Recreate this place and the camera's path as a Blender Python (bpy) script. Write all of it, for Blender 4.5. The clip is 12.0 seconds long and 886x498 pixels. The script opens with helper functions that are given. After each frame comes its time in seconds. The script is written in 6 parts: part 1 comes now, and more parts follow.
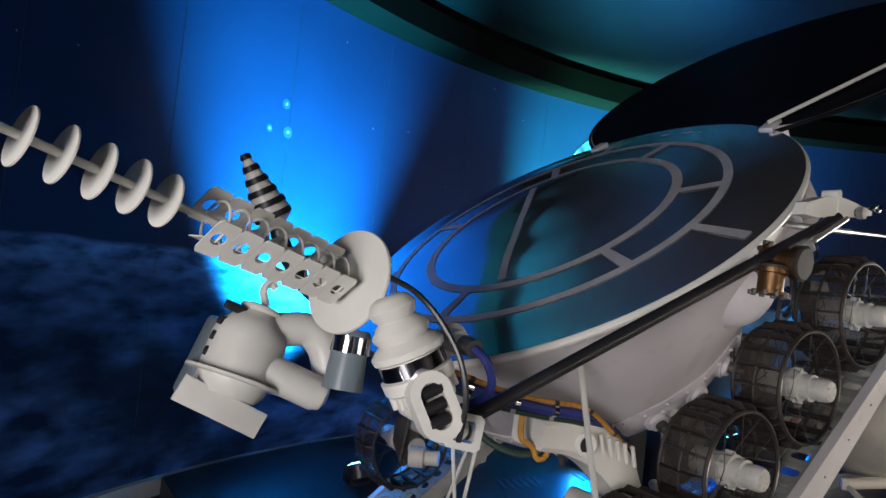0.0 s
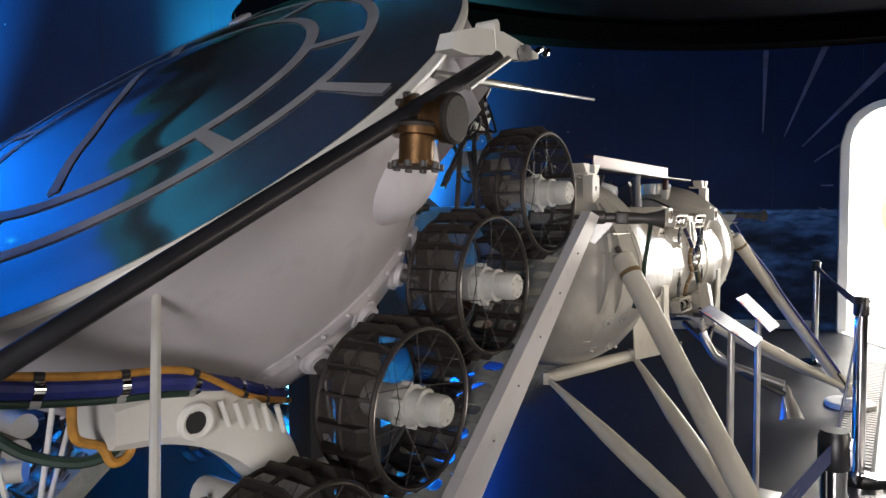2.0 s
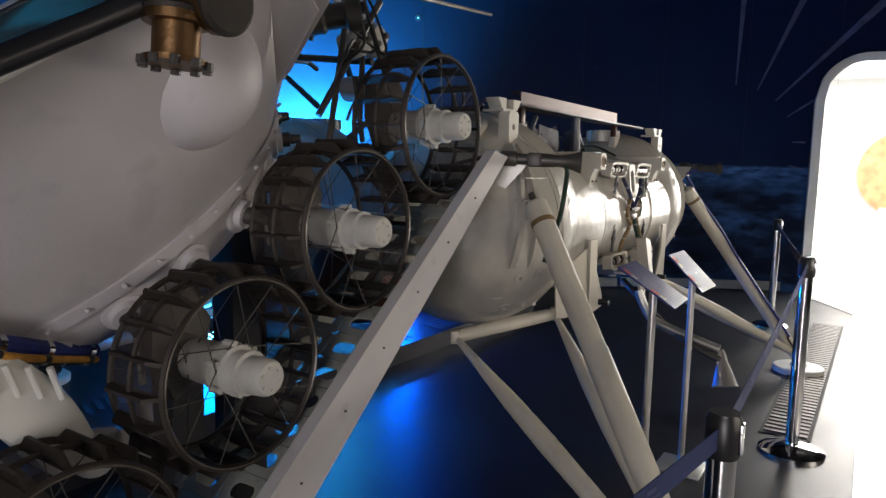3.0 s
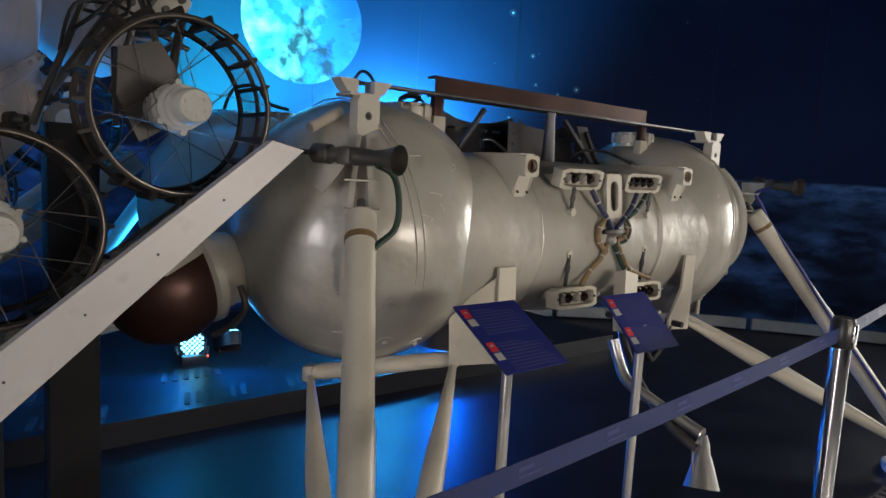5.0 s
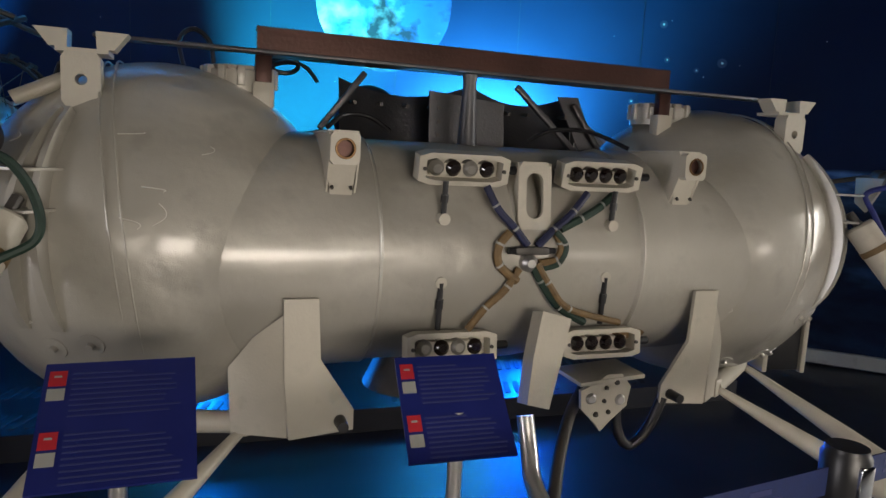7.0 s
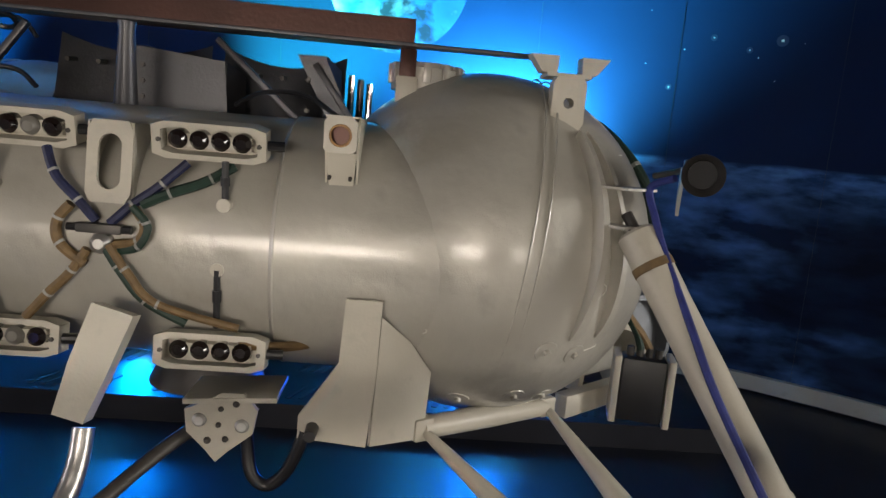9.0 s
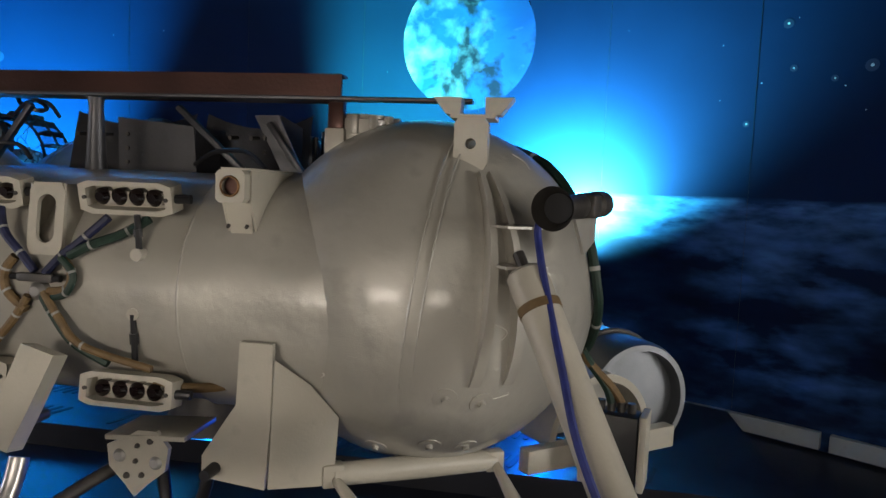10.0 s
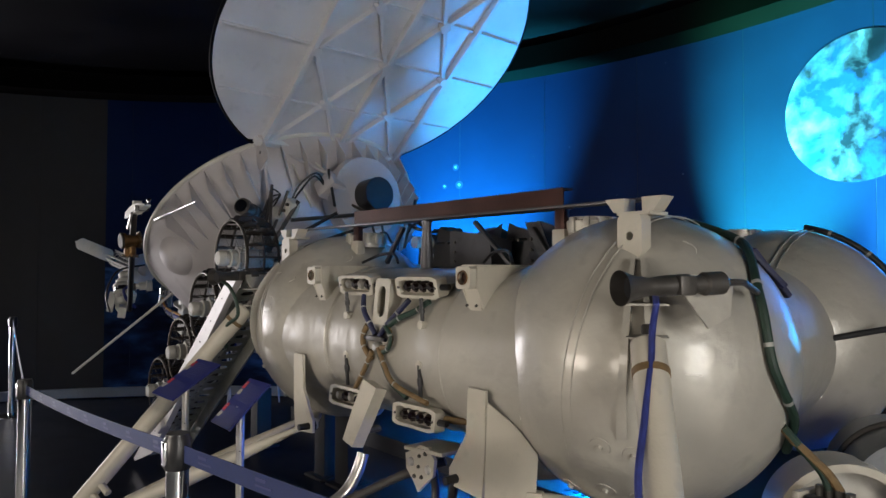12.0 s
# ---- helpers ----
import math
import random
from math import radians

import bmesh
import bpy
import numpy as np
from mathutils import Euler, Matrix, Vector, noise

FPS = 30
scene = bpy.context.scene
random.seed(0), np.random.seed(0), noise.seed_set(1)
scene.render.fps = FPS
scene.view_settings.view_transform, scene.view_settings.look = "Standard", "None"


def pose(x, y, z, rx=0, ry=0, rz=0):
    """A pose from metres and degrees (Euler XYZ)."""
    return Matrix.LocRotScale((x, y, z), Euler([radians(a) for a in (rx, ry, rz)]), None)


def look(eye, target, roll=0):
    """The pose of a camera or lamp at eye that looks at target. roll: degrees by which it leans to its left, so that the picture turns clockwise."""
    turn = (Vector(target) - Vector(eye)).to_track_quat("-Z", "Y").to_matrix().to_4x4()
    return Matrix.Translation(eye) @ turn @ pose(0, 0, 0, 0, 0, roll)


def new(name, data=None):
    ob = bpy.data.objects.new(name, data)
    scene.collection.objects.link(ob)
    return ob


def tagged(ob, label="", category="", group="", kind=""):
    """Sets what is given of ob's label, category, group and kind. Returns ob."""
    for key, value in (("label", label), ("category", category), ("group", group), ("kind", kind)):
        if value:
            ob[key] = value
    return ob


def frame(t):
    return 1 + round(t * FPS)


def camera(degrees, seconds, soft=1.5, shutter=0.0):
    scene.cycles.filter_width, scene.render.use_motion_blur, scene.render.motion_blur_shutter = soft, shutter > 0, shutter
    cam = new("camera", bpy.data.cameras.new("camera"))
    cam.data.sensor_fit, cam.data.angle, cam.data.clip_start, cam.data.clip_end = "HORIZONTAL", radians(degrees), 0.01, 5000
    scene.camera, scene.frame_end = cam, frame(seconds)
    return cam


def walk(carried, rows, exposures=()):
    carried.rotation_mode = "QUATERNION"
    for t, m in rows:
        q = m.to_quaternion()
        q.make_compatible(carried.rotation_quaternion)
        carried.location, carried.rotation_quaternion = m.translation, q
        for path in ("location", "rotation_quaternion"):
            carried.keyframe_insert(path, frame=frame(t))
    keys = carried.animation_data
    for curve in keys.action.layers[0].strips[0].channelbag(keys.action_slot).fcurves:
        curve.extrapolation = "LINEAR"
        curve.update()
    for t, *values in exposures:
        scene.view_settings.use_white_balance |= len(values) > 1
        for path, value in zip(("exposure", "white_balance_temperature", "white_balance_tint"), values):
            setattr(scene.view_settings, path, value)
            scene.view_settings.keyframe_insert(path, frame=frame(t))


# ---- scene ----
cam = camera(66.9, 12.0)
PATH = [
    (0, (-3.894, -1.966, 1.575), (-2.795, -0.296, 1.646), 6.3),
    (0.5, (-3.665, -1.865, 1.59), (-2.477, -0.257, 1.649), 4.7),
    (1, (-3.485, -1.719, 1.578), (-2.076, -0.3, 1.571), 4.3),
    (1.5, (-3.282, -1.684, 1.54), (-1.787, -0.359, 1.437), 1.2),
    (2, (-3.045, -1.658, 1.513), (-1.399, -0.527, 1.411), -0.5),
    (2.5, (-2.814, -1.655, 1.47), (-1.07, -0.692, 1.299), 2.0),
    (2.7, (-2.711, -1.686, 1.458), (-0.988, -0.692, 1.255), 1.7),
    (4.3, (-1.714, -2.259, 1.463), (-0.379, -0.785, 1.245), 1.9),
    (4.5, (-1.553, -2.301, 1.489), (-0.23, -0.819, 1.255), 2.3),
    (5, (-1.209, -2.36, 1.463), (0.046, -0.819, 1.233), 3.2),
    (5.5, (-0.839, -2.324, 1.504), (0.205, -0.62, 1.418), 5.3),
    (6, (-0.488, -2.351, 1.511), (0.217, -0.48, 1.571), 4.9),
    (6.5, (-0.116, -2.343, 1.492), (0.478, -0.434, 1.487), 2.7),
    (7, (0.286, -2.266, 1.487), (0.946, -0.397, 1.221), 2.9),
    (7.2, (0.456, -2.246, 1.498), (1.071, -0.367, 1.198), 2.3),
    (8.8, (1.648, -2.171, 1.469), (1.857, -0.201, 1.191), 3.8),
    (9, (1.788, -2.157, 1.499), (1.92, -0.185, 1.194), 5.0),
    (9.5, (2.125, -2.114, 1.51), (2.096, -0.13, 1.264), 6.1),
    (10, (2.409, -2.118, 1.504), (2.078, -0.152, 1.339), 2.4),
    (10.5, (2.704, -2.18, 1.518), (1.862, -0.374, 1.349), 4.4),
    (11, (2.922, -2.161, 1.503), (1.748, -0.546, 1.389), 2.3),
    (11.5, (3.115, -2.141, 1.523), (1.679, -0.749, 1.483), 0.3),
    (12, (3.351, -2.187, 1.527), (1.834, -0.886, 1.589), 0.1),
]
EXPOSURES = [(0, 0.35), (1.0, 0.35), (1.5, 0.5), (2.0, 0.45), (2.7, -0.1), (4.3, -0.05), (5.0, -0.1), (5.5, -0.25), (7.0, -0.3), (9.0, -0.15), (9.5, -0.15), (10.0, -0.55), (10.5, -0.7), (11.5, -0.45), (12, -0.15)]
walk(cam, [(t, look(eye, target, roll)) for t, eye, target, roll in PATH], EXPOSURES)

# ---- world and light ----
world = bpy.data.worlds.new("world")
scene.world = world
world.use_nodes = True
world.node_tree.nodes["Background"].inputs[0].default_value = (0.006, 0.008, 0.016, 1)
world.node_tree.nodes["Background"].inputs[1].default_value = 0.05

CX, CY, RW = 0.463, -3.26, 6.652          # centre and radius of the round hall
WALL_H = 3.565


def lamp(name, kind, m, energy, color, **more):
    data = bpy.data.lights.new(name, kind)
    data.energy, data.color = energy, color
    for key, value in more.items():
        if key == "size":
            data.size = value
        elif key == "size_y":
            data.shape = "RECTANGLE"
            data.size_y = value
        elif key == "radius":
            data.shadow_soft_size = value
        elif key == "cone":
            data.spot_size = radians(value)
        elif key == "blend":
            data.spot_blend = value
    ob = new(name, data)
    ob.matrix_world = m
    return ob


# coloured floodlights on the stage, washing the printed wall
lamp("flood_blue", "SPOT", look((-1.78, 2.35, 0.36), (-2.12, 3.0, 2.2)), 12500, (0.03, 0.74, 1.0), radius=0.05, cone=66, blend=1.0)
lamp("flood_cyan", "SPOT", look((0.60, 2.30, 0.33), (1.10, 3.36, 2.55)), 10500, (0.08, 1.0, 0.58), radius=0.05, cone=42, blend=1.0)
lamp("flood_azure", "SPOT", look((2.42, 2.74, 1.34), (2.52, 3.08, 1.60)), 5200, (0.16, 1.0, 1.0), radius=0.05, cone=157, blend=1.0)
# Further blue spots at two fixtures, added to brighten lid, stage and floor
lamp("flood_lid", "SPOT", look((0.19, 1.84, 0.34), (-0.25, 0.40, 2.9)), 1300, (0.02, 0.36, 1.0), radius=0.22, cone=80, blend=1.0)
lamp("flood_stage", "SPOT", look((0.24, 1.90, 0.34), (-1.3, 0.95, 0.12)), 70, (0.0, 0.20, 1.0), radius=0.05, cone=80, blend=1.0)
lamp("flood_floor", "SPOT", look((0.24, 1.90, 0.34), (0.95, 0.60, 0.0)), 130, (0.0, 0.20, 1.0), radius=0.05, cone=66, blend=1.0)
lamp("flood_deep", "SPOT", look((2.38, 1.90, 0.42), (1.6, 0.1, 0.10)), 90, (0.0, 0.10, 1.0), radius=0.05, cone=125, blend=1.0)
# visitors' openings, bright rooms beyond them
lamp("door_light", "AREA", look((7.3, -2.1, 1.9), (1.0, -0.8, 1.8)), 190, (1.0, 0.95, 0.88), size=1.7, size_y=2.4)
lamp("entrance_light", "AREA", look((-6.7, -3.2, 1.2), (0.0, -0.9, 1.0)), 200, (0.97, 0.92, 0.94), size=1.9, size_y=2.0)
# unseen area lamps added behind the path, to light the tanks from the front
for wx, ww, we in ((-1.2, 0.9, 4), (0.9, 1.6, 19), (3.6, 1.0, 9)):
    down = lamp("front_fill", "AREA", look((wx, -4.7, 1.35), (wx, -0.6, 0.8)), we, (1.0, 0.89, 0.77), size=ww, size_y=0.6)
    down.data.spread = radians(80)

# ---- materials ----


def mat(name, color, rough=0.5, metal=0.0, var=0.15, scale=6.0, bump=0.0, bscale=60.0, spec=0.5, coat=0.0, stain=0.0, lump=0.0):
    m = bpy.data.materials.new(name)
    m.use_nodes = True
    t = m.node_tree
    b = t.nodes["Principled BSDF"]
    b.inputs["Roughness"].default_value = rough
    b.inputs["Metallic"].default_value = metal
    b.inputs["Specular IOR Level"].default_value = spec
    b.inputs["Coat Weight"].default_value = coat
    b.inputs["Coat Roughness"].default_value = 0.16
    co = t.nodes.new("ShaderNodeTexCoord")
    n1 = t.nodes.new("ShaderNodeTexNoise")
    n1.inputs["Scale"].default_value, n1.inputs["Detail"].default_value = scale, 6
    n2 = t.nodes.new("ShaderNodeTexNoise")
    n2.inputs["Scale"].default_value, n2.inputs["Detail"].default_value = bscale, 3
    t.links.new(co.outputs["Object"], n1.inputs["Vector"])
    t.links.new(co.outputs["Object"], n2.inputs["Vector"])
    mix = t.nodes.new("ShaderNodeMix")
    mix.data_type = "RGBA"
    mix.inputs["A"].default_value = (*[c * (1 - var) for c in color], 1)
    mix.inputs["B"].default_value = (*[min(1, c * (1 + var)) for c in color], 1)
    ramp = t.nodes.new("ShaderNodeMapRange")
    ramp.inputs["From Min"].default_value, ramp.inputs["From Max"].default_value = 0.3, 0.7
    t.links.new(n1.outputs["Fac"], ramp.inputs["Value"])
    t.links.new(ramp.outputs["Result"], mix.inputs["Factor"])
    out = mix.outputs["Result"]
    if stain:
        n3 = t.nodes.new("ShaderNodeTexNoise")
        n3.inputs["Scale"].default_value, n3.inputs["Detail"].default_value = scale * 4, 8
        r3 = t.nodes.new("ShaderNodeMapRange")
        r3.inputs["From Min"].default_value, r3.inputs["From Max"].default_value = 0.58, 0.72
        r3.inputs["To Max"].default_value = stain
        t.links.new(co.outputs["Object"], n3.inputs["Vector"])
        t.links.new(n3.outputs["Fac"], r3.inputs["Value"])
        mx = t.nodes.new("ShaderNodeMix")
        mx.data_type = "RGBA"
        mx.inputs["B"].default_value = (*[c * 0.45 for c in color], 1)
        t.links.new(r3.outputs["Result"], mx.inputs["Factor"])
        t.links.new(out, mx.inputs["A"])
        out = mx.outputs["Result"]
    t.links.new(out, b.inputs["Base Color"])
    rr = t.nodes.new("ShaderNodeMapRange")
    rr.inputs["To Min"].default_value, rr.inputs["To Max"].default_value = max(0.02, rough - 0.08), min(1, rough + 0.08)
    t.links.new(n1.outputs["Fac"], rr.inputs["Value"])
    t.links.new(rr.outputs["Result"], b.inputs["Roughness"])
    if bump:
        bp = t.nodes.new("ShaderNodeBump")
        bp.inputs["Strength"].default_value, bp.inputs["Distance"].default_value = bump, 0.004
        t.links.new(n2.outputs["Fac"], bp.inputs["Height"])
        t.links.new(bp.outputs["Normal"], b.inputs["Normal"])
        if lump:
            n4 = t.nodes.new("ShaderNodeTexNoise")
            n4.inputs["Scale"].default_value, n4.inputs["Detail"].default_value = 4.6, 4
            n4.inputs["Roughness"].default_value = 0.42
            t.links.new(co.outputs["Object"], n4.inputs["Vector"])
            b4 = t.nodes.new("ShaderNodeBump")
            b4.inputs["Strength"].default_value, b4.inputs["Distance"].default_value = lump, 0.03
            t.links.new(n4.outputs["Fac"], b4.inputs["Height"])
            t.links.new(b4.outputs["Normal"], bp.inputs["Normal"])
    return m


def glow(name, color, strength):
    m = bpy.data.materials.new(name)
    m.use_nodes = True
    b = m.node_tree.nodes["Principled BSDF"]
    b.inputs["Base Color"].default_value = (*color, 1)
    b.inputs["Emission Color"].default_value = (*color, 1)
    b.inputs["Emission Strength"].default_value = strength
    return m


TANK = mat("tank_paint", (0.40, 0.382, 0.335), 0.36, 0.12, 0.15, 2.2, 0.18, 300, stain=0.32, lump=0.9, coat=0.6)
CREAM = mat("cream_paint", (0.46, 0.43, 0.36), 0.42, 0.0, 0.10, 5, 0.15, 140, stain=0.2)
# White-grey enamel, set paler than the rover paint to make up for weak light
LID = mat("lid_enamel", (0.60, 0.60, 0.62), 0.45, 0.0, 0.10, 3, 0.2, 200, stain=0.2)
SHEET = mat("sheet_metal", (0.075, 0.075, 0.082), 0.40, 0.6, 0.25, 5, 0.2, 120, stain=0.3)
ROVER = mat("rover_paint", (0.50, 0.475, 0.485), 0.5, 0.05, 0.12, 2.5, 0.2, 220, stain=0.25, lump=0.2)
WHITE = mat("white_enamel", (0.62, 0.61, 0.56), 0.38, 0.0, 0.07, 6, 0.1, 120)
HUB = mat("hub_paint", (0.46, 0.45, 0.41), 0.55, 0.0, 0.12, 14, 0.2, 160, stain=0.3)
ALU = mat("aluminium", (0.55, 0.54, 0.52), 0.3, 0.85, 0.15, 8, 0.1, 120)
DRUM = mat("drum_metal", (0.22, 0.23, 0.25), 0.38, 0.8, 0.2, 5, 0.2, 120)
CHROME = mat("chrome", (0.75, 0.75, 0.76), 0.10, 1.0, 0.05, 8)
STEEL = mat("dark_steel", (0.07, 0.065, 0.06), 0.45, 0.4, 0.3, 10, 0.2, 160)
TYRE = mat("wheel_steel", (0.035, 0.029, 0.025), 0.6, 0.5, 0.4, 12, 0.3, 220)
BLACK = mat("black_plastic", (0.012, 0.012, 0.014), 0.38, 0.0, 0.3, 10)
MATT = mat("black_board", (0.010, 0.010, 0.012), 0.7, 0.0, 0.3, 6)
BROWN = mat("brown_beam", (0.055, 0.024, 0.019), 0.38, 0.6, 0.3, 5, 0.2, 90)
GOLD = mat("gold_foil", (0.15, 0.085, 0.038), 0.42, 0.9, 0.3, 14, 0.3, 60)
GREYBLUE = mat("grey_blue_paint", (0.16, 0.20, 0.22), 0.35, 0.0, 0.1, 6)
RAMP = mat("ramp_metal", (0.23, 0.235, 0.21), 0.55, 0.2, 0.3, 7, 0.3, 120, stain=0.4)
RAMPW = mat("ramp_white", (0.50, 0.48, 0.475), 0.42, 0.1, 0.08, 4, 0.1, 120, stain=0.25)
WIRE_B = mat("blue_sleeve", (0.015, 0.025, 0.16), 0.6, 0.0, 0.25, 40)
WIRE_N = mat("navy_sleeve", (0.012, 0.016, 0.055), 0.6, 0.0, 0.35, 40)
# Lighter metal for the thin outer edge ring of each wheel
RIMEDGE = mat("rim_metal", (0.17, 0.15, 0.125), 0.35, 0.8, 0.4, 14)
WIRE_G = mat("green_sleeve", (0.010, 0.030, 0.020), 0.6, 0.0, 0.25, 40)
WIRE_Y = mat("yellow_sleeve", (0.42, 0.20, 0.03), 0.6, 0.0, 0.25, 40)
WIRE_T = mat("tan_sleeve", (0.15, 0.095, 0.04), 0.65, 0.0, 0.25, 40)
TIE = mat("white_tie", (0.30, 0.30, 0.28), 0.5)
LENSGREY = mat("frosted_lens", (0.20, 0.19, 0.17), 0.3, 0.2, 0.2, 20)
GLASS = mat("lens_glass", (0.008, 0.004, 0.004), 0.06, 0.0, 0.3, 20, coat=1.0)
PANEL = mat("mirror_deck", (0.72, 0.74, 0.78), 0.10, 0.95, 0.15, 3, 0.0, coat=0.3)
STRIPE = mat("panel_stripe", (0.33, 0.33, 0.34), 0.4, 0.0, 0.15, 10)
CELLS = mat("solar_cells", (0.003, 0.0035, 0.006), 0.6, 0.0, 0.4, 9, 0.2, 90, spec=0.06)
SIGN = mat("sign_blue", (0.012, 0.018, 0.13), 0.35, 0.0, 0.1, 10)
SIGNTEXT = mat("sign_text", (0.035, 0.042, 0.14), 0.5)
RED = mat("sign_red", (0.40, 0.02, 0.03), 0.45)
BELT = mat("belt_blue", (0.010, 0.022, 0.10), 0.6, 0.0, 0.15, 60, 0.2, 300)
FLOOR = mat("hall_floor", (0.009, 0.011, 0.018), 0.36, 0.0, 0.25, 3, 0.15, 200, stain=0.3, spec=0.25)
STAGE = mat("stage_board", (0.013, 0.014, 0.019), 0.40, 0.0, 0.25, 3, 0.15, 160, spec=0.25)
WALK = mat("walkway_floor", (0.62, 0.62, 0.60), 0.30, 0.0, 0.05, 2, 0.05, 120)
CEIL = mat("ceiling_black", (0.006, 0.006, 0.008), 0.35, 0.0, 0.3, 1.5, 0.05, 60, spec=0.12)
FASCIA = mat("fascia", (0.0014, 0.0010, 0.0010), 0.85, 0.0, 0.25, 3, 0.2, 60, spec=0.04)
BASE = mat("base_strip", (0.26, 0.275, 0.29), 0.5, 0.0, 0.15, 3, 0.1, 80, stain=0.3)
PLASTER = mat("white_plaster", (0.78, 0.78, 0.77), 0.7, 0.0, 0.03, 2, 0.05, 120)
STREAK = mat("streak_blue", (0.05, 0.07, 0.16), 0.6, 0.0, 0.5, 6)
SEAM = mat("wall_seam", (0.008, 0.016, 0.028), 0.6)
STARS = mat("star_print", (0.5, 0.6, 0.7), 0.6)
HALO = mat("star_surround", (0.0055, 0.021, 0.078), 0.6)
MARS = mat("mars_print", (0.62, 0.36, 0.18), 0.7, 0.0, 0.3, 5, stain=0.5)
LED = glow("led_face", (0.15, 0.65, 1.0), 12)
REDLED = glow("red_led", (1.0, 0.05, 0.02), 6)


def wall_print():
    """Printed cosmos: dark sky, and a cratered blue-grey ground under the horizon."""
    m = bpy.data.materials.new("wall_print")
    m.use_nodes = True
    t = m.node_tree
    b = t.nodes["Principled BSDF"]
    b.inputs["Roughness"].default_value = 0.55
    b.inputs["Specular IOR Level"].default_value = 0.1
    co = t.nodes.new("ShaderNodeTexCoord")
    sep = t.nodes.new("ShaderNodeSeparateXYZ")
    t.links.new(co.outputs["Object"], sep.inputs[0])

    def noise_at(scale, detail, stretch=1.0):
        mp = t.nodes.new("ShaderNodeMapping")
        mp.inputs["Scale"].default_value = (1, 1, stretch)
        n = t.nodes.new("ShaderNodeTexNoise")
        n.inputs["Scale"].default_value, n.inputs["Detail"].default_value = scale, detail
        t.links.new(co.outputs["Object"], mp.inputs[0])
        t.links.new(mp.outputs[0], n.inputs["Vector"])
        return n.outputs["Fac"]

    def span(value, a, c, lo=0.0, hi=1.0):
        r = t.nodes.new("ShaderNodeMapRange")
        for key, v in (("From Min", a), ("From Max", c), ("To Min", lo), ("To Max", hi)):
            r.inputs[key].default_value = v
        t.links.new(value, r.inputs["Value"])
        return r.outputs["Result"]

    def blend(fac, a, c):
        x = t.nodes.new("ShaderNodeMix")
        x.data_type = "RGBA"
        t.links.new(fac, x.inputs["Factor"])
        for key, v in (("A", a), ("B", c)):
            if isinstance(v, tuple):
                x.inputs[key].default_value = (*v, 1)
            else:
                t.links.new(v, x.inputs[key])
        return x.outputs["Result"]
    sky = blend(span(noise_at(0.9, 5), 0.35, 0.75), (0.0026, 0.0105, 0.046), (0.0040, 0.0155, 0.064))
    broad, fine = noise_at(0.9, 4, 2.2), noise_at(2.6, 14, 2.6)
    # Saturated blue print, with some of the floodlights' blue wash put into the colour
    rock = blend(span(fine, 0.40, 0.70), (0.003, 0.011, 0.042), (0.045, 0.125, 0.34))
    dust = blend(span(fine, 0.35, 0.75), (0.0015, 0.005, 0.018), (0.006, 0.018, 0.056))
    ground = blend(span(broad, 0.42, 0.60), dust, rock)
    lip = blend(span(noise_at(5.0, 12, 3.0), 0.35, 0.65), (0.009, 0.034, 0.11), (0.065, 0.17, 0.42))
    ground = blend(span(sep.outputs["Z"], 1.22, 1.52), ground, lip)
    add = t.nodes.new("ShaderNodeMath")
    add.operation = "MULTIPLY_ADD"
    t.links.new(noise_at(1.3, 4), add.inputs[0])
    add.inputs[1].default_value = 0.07
    t.links.new(sep.outputs["Z"], add.inputs[2])
    t.links.new(blend(span(add.outputs[0], 1.565, 1.595), ground, sky), b.inputs["Base Color"])
    return m


